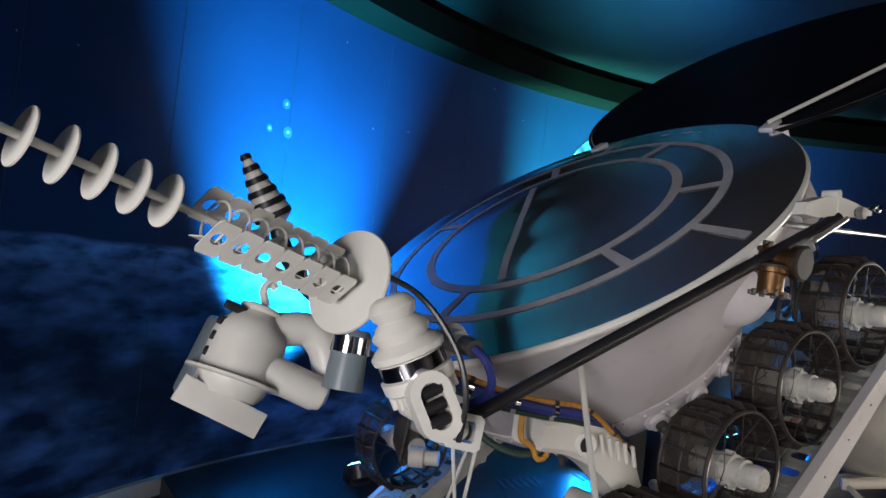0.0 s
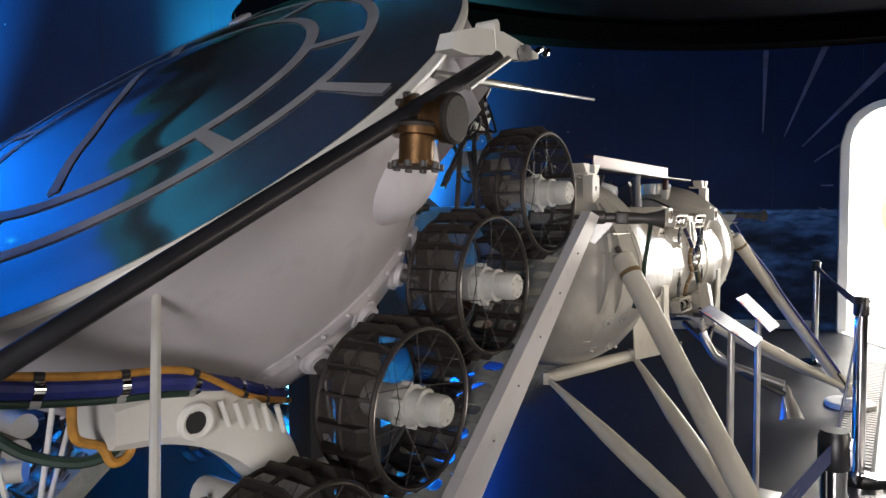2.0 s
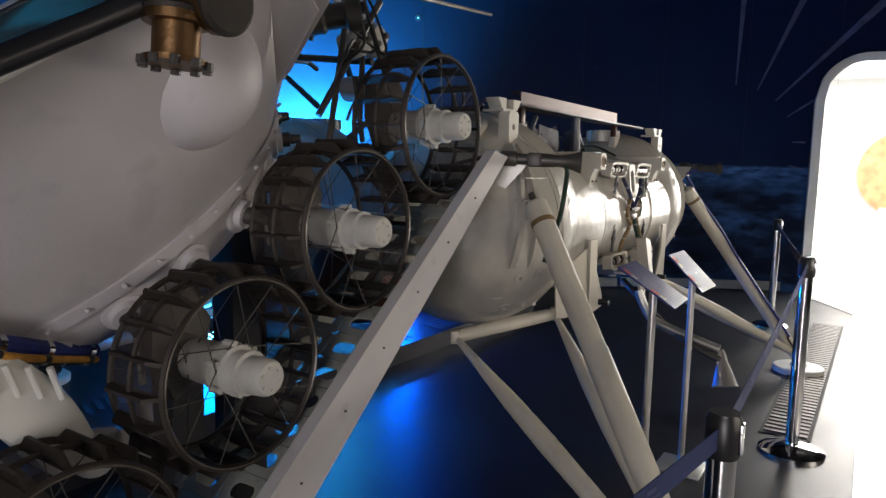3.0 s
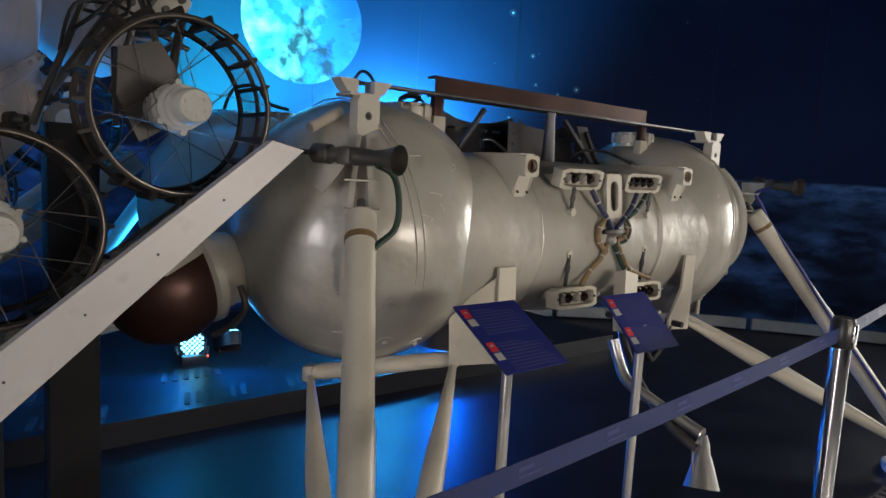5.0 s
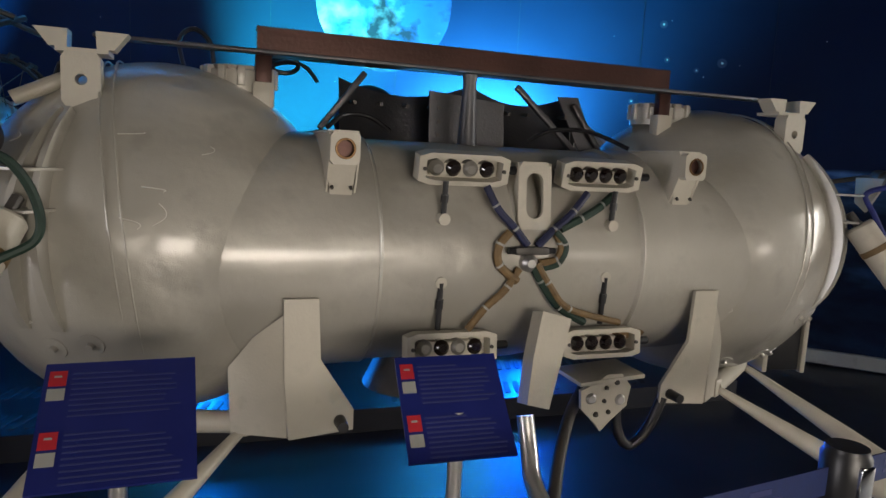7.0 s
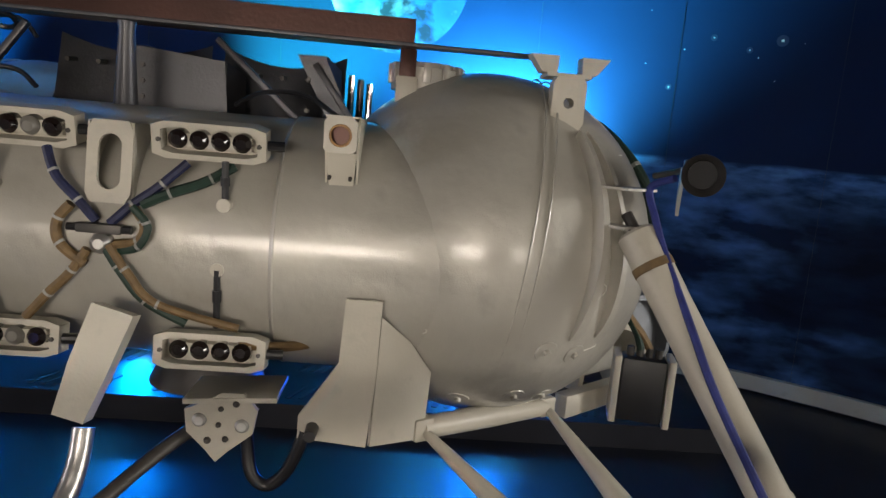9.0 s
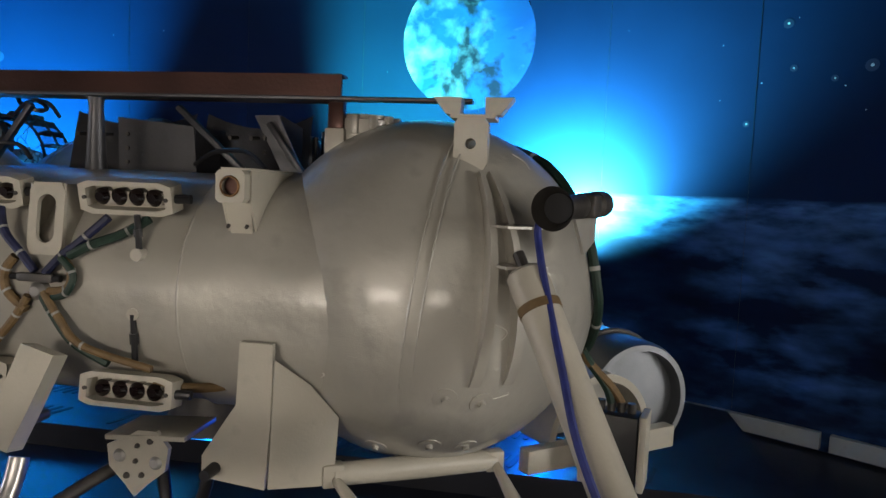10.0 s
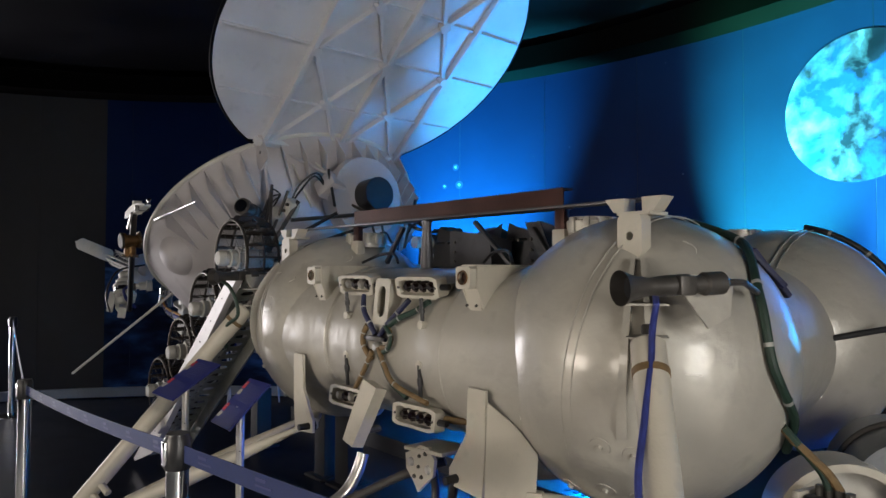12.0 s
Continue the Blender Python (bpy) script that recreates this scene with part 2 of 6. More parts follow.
def earth_print():
    m = bpy.data.materials.new("earth_print")
    m.use_nodes = True
    t = m.node_tree
    b = t.nodes["Principled BSDF"]
    b.inputs["Roughness"].default_value = 0.7
    b.inputs["Specular IOR Level"].default_value = 0.03
    co = t.nodes.new("ShaderNodeTexCoord")

    def noise_at(scale, detail, distortion):
        n = t.nodes.new("ShaderNodeTexNoise")
        n.inputs["Scale"].default_value, n.inputs["Detail"].default_value, n.inputs["Distortion"].default_value = scale, detail, distortion
        t.links.new(co.outputs["Object"], n.inputs["Vector"])
        return n.outputs["Fac"]

    def stops(value, *cols):
        r = t.nodes.new("ShaderNodeValToRGB")
        r.color_ramp.elements[0].color = cols[0][1]
        r.color_ramp.elements[1].color = cols[-1][1]
        r.color_ramp.elements[0].position, r.color_ramp.elements[1].position = cols[0][0], cols[-1][0]
        for pos, col in cols[1:-1]:
            r.color_ramp.elements.new(pos).color = col
        t.links.new(value, r.inputs["Fac"])
        return r.outputs["Color"]
    land = stops(noise_at(1.9, 10, 0.2), (0.40, (0.012, 0.036, 0.15, 1)), (0.52, (0.016, 0.046, 0.19, 1)), (0.57, (0.014, 0.014, 0.030, 1)), (0.68, (0.007, 0.007, 0.015, 1)))
    # clouds gather on one side of the globe
    sep = t.nodes.new("ShaderNodeSeparateXYZ")
    t.links.new(co.outputs["Object"], sep.inputs[0])
    lean = t.nodes.new("ShaderNodeMath")
    lean.operation = "MULTIPLY_ADD"
    lean.inputs[1].default_value, lean.inputs[2].default_value = -0.34, 0.49
    t.links.new(sep.outputs["X"], lean.inputs[0])
    both = t.nodes.new("ShaderNodeMath")
    t.links.new(noise_at(5.6, 15, 0.3), both.inputs[0])
    t.links.new(lean.outputs[0], both.inputs[1])
    clouds = stops(both.outputs[0], (0.44, (0, 0, 0, 1)), (0.57, (0.16, 0.16, 0.16, 1)), (0.67, (0.45, 0.45, 0.45, 1)), (0.80, (1, 1, 1, 1)))
    mx = t.nodes.new("ShaderNodeMix")
    mx.data_type = "RGBA"
    t.links.new(clouds, mx.inputs["Factor"])
    t.links.new(land, mx.inputs["A"])
    mx.inputs["B"].default_value = (0.36, 0.33, 0.56, 1)
    t.links.new(mx.outputs["Result"], b.inputs["Base Color"])
    return m


def mesh_cloth():
    """Fine woven steel mesh of the wheels: half of it is air."""
    m = bpy.data.materials.new("wheel_mesh")
    m.use_nodes = True
    t = m.node_tree
    b = t.nodes["Principled BSDF"]
    b.inputs["Base Color"].default_value = (0.070, 0.058, 0.050, 1)
    b.inputs["Roughness"].default_value, b.inputs["Metallic"].default_value = 0.55, 0.5
    co = t.nodes.new("ShaderNodeTexCoord")
    n = t.nodes.new("ShaderNodeTexNoise")
    n.inputs["Scale"].default_value, n.inputs["Detail"].default_value = 9, 4
    r = t.nodes.new("ShaderNodeMapRange")
    r.inputs["From Min"].default_value, r.inputs["From Max"].default_value = 0.3, 0.7
    r.inputs["To Min"].default_value, r.inputs["To Max"].default_value = 0.35, 0.65
    tr, mx = t.nodes.new("ShaderNodeBsdfTransparent"), t.nodes.new("ShaderNodeMixShader")
    t.links.new(co.outputs["Object"], n.inputs["Vector"])
    t.links.new(n.outputs["Fac"], r.inputs["Value"])
    t.links.new(r.outputs["Result"], mx.inputs[0])
    t.links.new(tr.outputs[0], mx.inputs[1])
    t.links.new(b.outputs[0], mx.inputs[2])
    t.links.new(mx.outputs[0], t.nodes["Material Output"].inputs["Surface"])
    return m


WALLPRINT, EARTH, MESH = wall_print(), earth_print(), mesh_cloth()

# ---- building helpers ----
ROOTS = {}


def finish(bm, smooth=35):
    bmesh.ops.recalc_face_normals(bm, faces=bm.faces)
    for f in bm.faces:
        f.smooth = True
    for e in bm.edges:
        if len(e.link_faces) == 2 and e.calc_face_angle(0) > radians(smooth):
            e.smooth = False


def mesh_of(name, bm, material):
    finish(bm)
    me = bpy.data.meshes.new(name)
    bm.to_mesh(me)
    bm.free()
    me.materials.append(material)
    return me


def thing(name, at, label, category, group="", kind=""):
    ob = new(name)
    ob.location = at
    ROOTS[ob] = Vector(at)
    return tagged(ob, label, category, group, kind)


def part(name, bm, material, parent, label=""):
    """Links a bmesh, built in world coordinates, as one mesh under a thing or part."""
    root = ROOTS[parent]
    bm.transform(Matrix.Translation(-root))
    ob = new(name, mesh_of(name, bm, material))
    ob.parent = parent
    ROOTS[ob] = root
    return tagged(ob, label) if label else ob


def solo(name, bm, material, label, category, kind="", group=""):
    ob = new(name, mesh_of(name, bm, material))
    ROOTS[ob] = Vector((0, 0, 0))
    return tagged(ob, label, category, group, kind)


def B():
    return bmesh.new()


def box(bm, c, size, rot=None, bevel=0.0):
    r = bmesh.ops.create_cube(bm, size=1)
    m = Matrix.Translation(c) @ (rot.to_4x4() if rot else Matrix()) @ Matrix.Diagonal((*size, 1))
    bmesh.ops.transform(bm, matrix=m, verts=r["verts"])
    if bevel:
        es = list({e for v in r["verts"] for e in v.link_edges})
        bmesh.ops.bevel(bm, geom=es, offset=bevel, segments=2, affect="EDGES", profile=0.5)
    return bm


def frame_along(p, q):
    z = (Vector(q) - Vector(p)).normalized()
    return z.to_track_quat("Z", "Y").to_matrix()


def lathe(bm, p, q, profile, seg=24, ends=True):
    """A turned shape on the line p to q: profile of (share of the length, radius)."""
    p, q = Vector(p), Vector(q)
    m = frame_along(p, q)
    rings = []
    for t, r in profile:
        c = p.lerp(q, t)
        rings.append([bm.verts.new(c + m @ Vector((math.cos(2 * math.pi * i / seg) * r, math.sin(2 * math.pi * i / seg) * r, 0))) for i in range(seg)])
    for a, b in zip(rings, rings[1:]):
        for i in range(seg):
            bm.faces.new((a[i], a[(i + 1) % seg], b[(i + 1) % seg], b[i]))
    if ends:
        bm.faces.new(rings[0][::-1])
        bm.faces.new(rings[-1])
    return bm


def tube(bm, p, q, r, r2=None, seg=14):
    return lathe(bm, p, q, ((0, r), (1, r if r2 is None else r2)), seg)


def smooth_path(points, n=8):
    pts = [Vector(p) for p in points]
    out = []
    for i in range(len(pts) - 1):
        a, b, c, d = pts[max(i - 1, 0)], pts[i], pts[i + 1], pts[min(i + 2, len(pts) - 1)]
        for k in range(n):
            t = k / n
            out.append(0.5 * ((2 * b) + (c - a) * t + (2 * a - 5 * b + 4 * c - d) * t * t + (3 * b - a - 3 * c + d) * t ** 3))
    return out + [pts[-1]]


def cable(bm, points, r, seg=8, n=8):
    path = smooth_path(points, n)
    rings = []
    side = None
    for i, p in enumerate(path):
        d = (path[min(i + 1, len(path) - 1)] - path[max(i - 1, 0)]).normalized()
        if side is None:
            side = d.orthogonal().normalized()
        side = (side - d * side.dot(d)).normalized()
        up = d.cross(side)
        rings.append([bm.verts.new(p + r * (math.cos(2 * math.pi * k / seg) * side + math.sin(2 * math.pi * k / seg) * up)) for k in range(seg)])
    for a, b in zip(rings, rings[1:]):
        for k in range(seg):
            bm.faces.new((a[k], a[(k + 1) % seg], b[(k + 1) % seg], b[k]))
    bm.faces.new(rings[0][::-1])
    bm.faces.new(rings[-1])
    return bm


def torus(bm, c, axis, R, r, seg=48, sub=8, a0=0.0, a1=2 * math.pi):
    m = Vector(axis).normalized().to_track_quat("Z", "Y").to_matrix()
    whole = abs(a1 - a0) > 6.28
    n = seg if whole else seg + 1
    rings = []
    for i in range(n):
        a = a0 + (a1 - a0) * i / seg
        d = m @ Vector((math.cos(a), math.sin(a), 0))
        z = m @ Vector((0, 0, 1))
        rings.append([bm.verts.new(Vector(c) + d * (R + r * math.cos(2 * math.pi * k / sub)) + z * r * math.sin(2 * math.pi * k / sub)) for k in range(sub)])
    for i in range(seg):
        a, b = rings[i], rings[(i + 1) % n]
        for k in range(sub):
            bm.faces.new((a[k], a[(k + 1) % sub], b[(k + 1) % sub], b[k]))
    return bm


def plate(bm, outline, thick, m=None, hole=None):
    """An outline in the xy plane, extruded by thick; hole: a second loop with as many points."""
    m = m or Matrix()
    lo = [bm.verts.new(m @ Vector((x, y, 0))) for x, y in outline]
    hi = [bm.verts.new(m @ Vector((x, y, thick))) for x, y in outline]
    n = len(outline)
    for i in range(n):
        bm.faces.new((lo[i], lo[(i + 1) % n], hi[(i + 1) % n], hi[i]))
    if hole is None:
        bm.faces.new(lo[::-1])
        bm.faces.new(hi)
    else:
        lo2 = [bm.verts.new(m @ Vector((x, y, 0))) for x, y in hole]
        hi2 = [bm.verts.new(m @ Vector((x, y, thick))) for x, y in hole]
        for i in range(n):
            j = (i + 1) % n
            bm.faces.new((lo2[i], lo2[j], hi2[j], hi2[i]))
            bm.faces.new((lo[i], lo[j], lo2[j], lo2[i]))
            bm.faces.new((hi[i], hi[j], hi2[j], hi2[i]))
    return bm


def oval(w, h, n=24, cx=0.0, cy=0.0):
    """A slot outline: straight sides and round ends along the longer side."""
    pts = []
    for i in range(n):
        a = 2 * math.pi * (i + 0.5) / n
        x, y = math.cos(a), math.sin(a)
        r = min(w, h) / 2
        pts.append((cx + r * x + (math.copysign(w / 2 - r, x) if w > h else 0), cy + r * y + (math.copysign(h / 2 - r, y) if h > w else 0)))
    return pts


def square(w, h, n=24, cx=0.0, cy=0.0):
    pts = []
    for i in range(n):
        a = 2 * math.pi * (i + 0.5) / n
        x, y = math.cos(a), math.sin(a)
        k = max(abs(x), abs(y))
        pts.append((cx + x / k * w / 2, cy + y / k * h / 2))
    return pts


def axes(origin, x, y):
    """A matrix whose plane runs along x and y (z: their cross product)."""
    x, y = Vector(x).normalized(), Vector(y).normalized()
    z = x.cross(y).normalized()
    y = z.cross(x)
    return Matrix.Translation(origin) @ Matrix((x, y, z)).transposed().to_4x4()


# ---- hall ----


def on_wall(x, z, inset=0.0):
    r = RW - inset
    return Vector((x, CY + math.sqrt(r * r - (x - CX) ** 2), z))


def ring_wall(name, r0, r1, z0, z1, material, label, category, a0=0.0, a1=2 * math.pi, seg=160):
    bm = B()
    n = seg + 1
    rows = []
    for i in range(n):
        a = a0 + (a1 - a0) * i / seg
        c, s = math.cos(a), math.sin(a)
        rows.append([bm.verts.new((CX + r * c, CY + r * s, z)) for r, z in ((r0, z0), (r0, z1), (r1, z1), (r1, z0))])
    for a, b in zip(rows, rows[1:]):
        for k in range(4):
            bm.faces.new((a[k], a[(k + 1) % 4], b[(k + 1) % 4], b[k]))
    if a1 - a0 < 6.28:
        bm.faces.new(rows[0])
        bm.faces.new(rows[-1][::-1])
    else:
        bmesh.ops.remove_doubles(bm, verts=bm.verts, dist=1e-5)
    return solo(name, bm, material, label, category, "structure")


DOOR0, DOOR1 = math.asin((-0.98 - CY) / RW), math.asin((-2.85 - CY) / RW)      # jambs, seen from the hall's centre
ENT0, ENT1 = radians(165), radians(184)                                       # entrance at the other end of the walkway
ring_wall("wall_curved", RW, RW + 0.14, 0, WALL_H + 0.3, WALLPRINT, "curved hall wall printed with stars and lunar ground", "wall", DOOR0, radians(151), 110)
ring_wall("wall_west", RW, RW + 0.14, 0, WALL_H + 0.3, MATT, "plain black wall beside the entrance", "wall", radians(151.0), ENT0, 16)
ring_wall("wall_south", RW, RW + 0.14, 0, WALL_H + 0.3, MATT, "dark curved wall behind the walkway", "wall", ENT1, DOOR1 + 2 * math.pi, 130)
ring_wall("wall_over_entrance", RW, RW + 0.14, 2.6, WALL_H + 0.3, MATT, "black wall above the entrance", "wall", ENT0, ENT1, 16)


def door_arch():
    """The wall over the doorway, cut to an arch, and the white lining of the opening."""
    bm, lining = B(), B()
    n = 28
    top = []
    for i in range(n + 1):
        a = DOOR0 + (DOOR1 - DOOR0) * i / n
        d = min(i, n - i) / n * (DOOR0 - DOOR1) * RW
        z = 2.33 + 0.55 * math.sqrt(max(0, 1 - max(0, 1 - d / 0.55) ** 2))
        top.append((a, z))
    rows, rows2 = [], []
    for a, z in top:
        c, s = math.cos(a), math.sin(a)
        rows.append([bm.verts.new((CX + r * c, CY + r * s, h)) for r, h in ((RW, z), (RW, WALL_H + 0.3), (RW + 0.14, WALL_H + 0.3), (RW + 0.14, z))])
    for a, b in zip(rows, rows[1:]):
        for k in range(4):
            bm.faces.new((a[k], a[(k + 1) % 4], b[(k + 1) % 4], b[k]))
    solo("wall_over_door", bm, WALLPRINT, "dark wall above the arched doorway", "wall", "structure")
    loop = [(DOOR0, 0.0)] + top + [(DOOR1, 0.0)]
    for j, (a, z) in enumerate(loop):
        c, s = math.cos(a), math.sin(a)
        t = Vector((-s, c, 0))
        mid = (DOOR0 + DOOR1) / 2
        inn = (t * (-1 if a > mid else 1)) * 0.10 if z < 2.35 else Vector((0, 0, -0.10)) if abs(a - mid) < (DOOR0 - DOOR1) * 0.30 else (t * (-1 if a > mid else 1) + Vector((0, 0, -1))) * 0.07
        pts = []
        for off, r in ((Vector(), RW - 0.05), (inn, RW - 0.05), (inn, RW + 0.20), (Vector(), RW + 0.20)):
            pts.append(lining.verts.new(Vector((CX + r * c, CY + r * s, z)) + off))
        rows2.append(pts)
    for a, b in zip(rows2, rows2[1:]):
        for k in range(4):
            lining.faces.new((a[k], a[(k + 1) % 4], b[(k + 1) % 4], b[k]))
    solo("door_1", lining, PLASTER, "white arched lining of an open doorway", "doorway", "structure")


door_arch()


def slab(name, c, size, material, label, category, kind="structure"):
    return solo(name, box(B(), c, size), material, label, category, kind)


slab("floor", (0.5, -3, -0.06), (17, 17, 0.12), FLOOR, "dark glossy hall floor", "floor")
ring_wall("fascia", RW - 0.34, RW + 0.02, WALL_H, WALL_H + 0.22, FASCIA, "dark curved soffit band above the printed wall", "soffit")
bm = B()
bmesh.ops.create_circle(bm, cap_ends=True, segments=96, radius=RW + 0.1, matrix=Matrix.Translation((CX, CY, WALL_H + 0.30)))
bmesh.ops.solidify(bm, geom=bm.faces[:], thickness=-0.1)
solo("ceiling", bm, CEIL, "black glossy ceiling over the hall", "ceiling", "structure")

# the bright rooms behind the openings
for nm, c, size in (("room_floor", (9.75, -2.2, -0.056), (5.5, 5.4, 0.12)), ("room_ceiling", (9.9, -2.2, 3.3), (5.2, 5.4, 0.1)),
                    ("room_wall_far", (12.5, -2.2, 1.6), (0.1, 5.4, 3.4)), ("room_wall_north", (9.9, 0.5, 1.6), (5.2, 0.1, 3.4)), ("room_wall_south", (9.9, -4.9, 1.6), (5.2, 0.1, 3.4))):
    slab(nm, c, size, PLASTER, "white surface of the bright next room", "room")
for nm, c, size in (("lobby_floor", (-8.4, -2.55, -0.056), (4.4, 5.0, 0.12)), ("lobby_ceiling", (-8.4, -2.55, 3.0), (4.4, 5.0, 0.1)),
                    ("lobby_wall_far", (-10.6, -2.55, 1.5), (0.1, 5.0, 3.0)), ("lobby_wall_north", (-8.5, -0.05, 1.5), (4.2, 0.1, 3.0)), ("lobby_wall_south", (-8.5, -5.05, 1.5), (4.2, 0.1, 3.0))):
    slab(nm, c, size, PLASTER, "pale surface of the lobby beyond the entrance", "room")
lamp("room_light", "AREA", look((9.8, -2.2, 3.2), (9.8, -2.2, 0)), 330, (1.0, 0.97, 0.92), size=3.6, size_y=3.6)
bm = B()
lathe(bm, (12.42, -2.1, 1.50), (12.38, -2.1, 1.50), ((0, 0.80), (1, 0.80)), 64)
solo("mars_poster", bm, MARS, "round orange planet print on the white wall", "poster")
t = thing("white_counter", (11.2, -2.6, 0), "plain white exhibition counter in the bright room", "counter")
part("body", box(B(), (11.2, -2.7, 0.42), (0.7, 1.9, 0.84), bevel=0.01), PLASTER, t)
part("top", box(B(), (11.2, -2.7, 0.87), (0.78, 2.0, 0.05), bevel=0.008), PLASTER, t)

# pale walkway that leads to the door; unseen west part added to bounce light
bm = B()
plate(bm, [(-4.6, -1.85), (-4.6, -5.4), (5.6, -5.4), (6.99, -3.3), (6.99, -0.99), (6.6, -1.0), (5.6, -1.60), (1.4, -1.76)][::-1], 0.006, Matrix.Translation((0, 0, 0.001)))
solo("walkway", bm, WALK, "pale glossy floor of the visitors' walkway", "floor", "structure")

# low stage with ventilation slots behind the lander
STAGE_Z = 0.13


def stage():
    bm = B()
    outline = [(-2.9, 1.13)] + [(3.6, 1.13)]
    back = [(on_wall(x, 0, 0.06).x, on_wall(x, 0, 0.06).y) for x in np.linspace(3.6, -2.9, 24)]
    plate(bm, outline + back, STAGE_Z, Matrix())
    st = solo("stage", bm, STAGE, "low dark stage with slotted vents", "stage", "structure")
    me = None
    for gx in (-0.75, 0.0, 0.62, 1.3, 2.0, 2.62):
        for k in range(6):
            for row in (0, 1):
                x, y = gx + k * 0.065, 1.30 + row * 0.42
                if me is None:
                    b2 = B()
                    plate(b2, oval(0.032, 0.20), 0.003, Matrix())
                    me = mesh_of("vent_slot", b2, MATT)
                ob = new("vent_slot", me)
                ob.parent = st
                ob.matrix_local = pose(x, y, STAGE_Z + 0.001, 0, 0, -18)
    return st


stage()
# slotted floor strip by the barrier
strip = solo("vent_strip", box(B(), (3.2, -1.42, 0.003), (3.4, 0.26, 0.006)), MATT, "black floor grille along the barrier", "grille", "structure")
me = mesh_of("grille_bar", box(B(), (0, 0, 0), (0.035, 0.22, 0.008)), STEEL)
for k in range(52):
    ob = new("grille_bar", me)
    ob.parent = strip
    ob.location = (1.55 + k * 0.064, -1.42, 0.010)

# pale strips at the foot of the wall, with gaps
for i in range(9):
    a0 = radians(22 + i * 17.4)
    ring_wall("baseboard", RW - 0.055, RW - 0.005, 0.02, 0.125, BASE, "pale cable trunking along the foot of the wall", "baseboard", a0, a0 + radians(16.9), 16)
# seams of the printed wall
bm = B()
for i in range(22):
    a = radians(18 + i * 8.7)
    r = RW - 0.001
    box(bm, (CX + r * math.cos(a), CY + r * math.sin(a), WALL_H / 2 + 0.06), (0.003, 0.0014, WALL_H - 0.13), Matrix.Rotation(a, 3, "Z"))
solo("wall_seams", bm, SEAM, "thin joints between the printed wall panels", "seam", "structure")


def printed_disc(name, x, z, r, material, label, squash=1.0):
    bm = B()
    rows = []
    for k in range(13):
        q = r * k / 12
        rows.append([bm.verts.new(on_wall(x + q * math.cos(2 * math.pi * i / 64) * squash, z + q * math.sin(2 * math.pi * i / 64), 0.004)) for i in range(64)] if k else [bm.verts.new(on_wall(x, z, 0.004))])
    for i in range(64):
        bm.faces.new((rows[0][0], rows[1][i], rows[1][(i + 1) % 64]))
    for a, b in zip(rows[1:], rows[2:]):
        for i in range(64):
            bm.faces.new((a[i], b[i], b[(i + 1) % 64], a[(i + 1) % 64]))
    return solo(name, bm, material, label, "wall print", "structure")


printed_disc("earth_print", 1.63, 2.73, 0.555, EARTH, "printed blue and white globe on the curved wall", 0.975)
# faint blue streaks laid on the wall beside the doorway
for a0, z0, a1, z1 in [(25.64, 2.46, 21.37, 3.64), (23.79, 2.33, 13.0, 3.63), (27.84, 2.52, 27.62, 3.55), (22.54, 2.14, 20.1, 2.34), (21.88, 1.84, 20.62, 1.84), (22.01, 1.56, 20.54, 1.51)]:
    bm = B()
    rows = []
    for k in range(9):
        a, z = radians(a0 + (a1 - a0) * k / 8), z0 + (z1 - z0) * k / 8
        half = 0.006 + 0.035 * (k / 8) * math.hypot(a1 - a0, (z1 - z0) * 8.6) / 12
        up = Vector((-(z1 - z0), radians(a1 - a0) * RW))
        up = up.normalized() * half if up.length else Vector((0, half))
        rows.append([bm.verts.new((CX + (RW - 0.006) * math.cos(a + s * up.x / RW), CY + (RW - 0.006) * math.sin(a + s * up.x / RW), z + s * up.y)) for s in (-1, 1)])
    for p, q in zip(rows, rows[1:]):
        bm.faces.new((p[0], p[1], q[1], q[0]))
    solo("wall_streak", bm, STREAK, "faint blue streak laid on the wall", "wall print", "structure")
bm, halo = B(), B()
rng = random.Random(5)
known = [(3.572, 3.06, 2.2), (3.777, 2.66, 1.8), (3.82, 2.38, 1.3), (4.18, 2.36, 2.2), (3.595, 1.74 + 0.3, 1.2), (-2.217, 2.48, 2.6), (-2.257, 2.68, 2.2), (-2.38, 2.47, 1.6), (4.02, 2.30, 1.2), (3.66, 2.30, 1.0), (4.07, 2.25, 1.0)]
for k in range(46):
    known.append((rng.uniform(-4.6, 5.6), rng.uniform(2.05, 3.45), rng.uniform(0.3, 0.9)))
for x, z, s in known:
    if abs(x - 1.63) < 0.62 and abs(z - 2.73) < 0.62:
        continue
    c = on_wall(x, z, 0.004)
    d = Vector((c.x - CX, c.y - CY, 0)).normalized()
    bmesh.ops.create_circle(bm, cap_ends=True, segments=8, radius=0.0045 * s, matrix=Matrix.Translation(c) @ d.to_track_quat("Z", "Y").to_matrix().to_4x4())
    if s > 1:
        bmesh.ops.create_circle(halo, cap_ends=True, segments=16, radius=0.017 * s, matrix=Matrix.Translation(on_wall(x, z, 0.002)) @ d.to_track_quat("Z", "Y").to_matrix().to_4x4())
solo("star_glow", halo, HALO, "soft pale surrounds of the larger printed stars", "wall print", "structure")
tagged(solo("stars", bm, STARS, "small printed stars on the dark wall", "wall print", "stuff"))

# ---- lander ----
TA, TB, TY, TZ, TR = 0.17, 2.03, -0.15, 1.22, 0.495     # tanks: near pair, with their radius
YM = 0.43                                               # middle plane of lander and rover
MX = 1.10
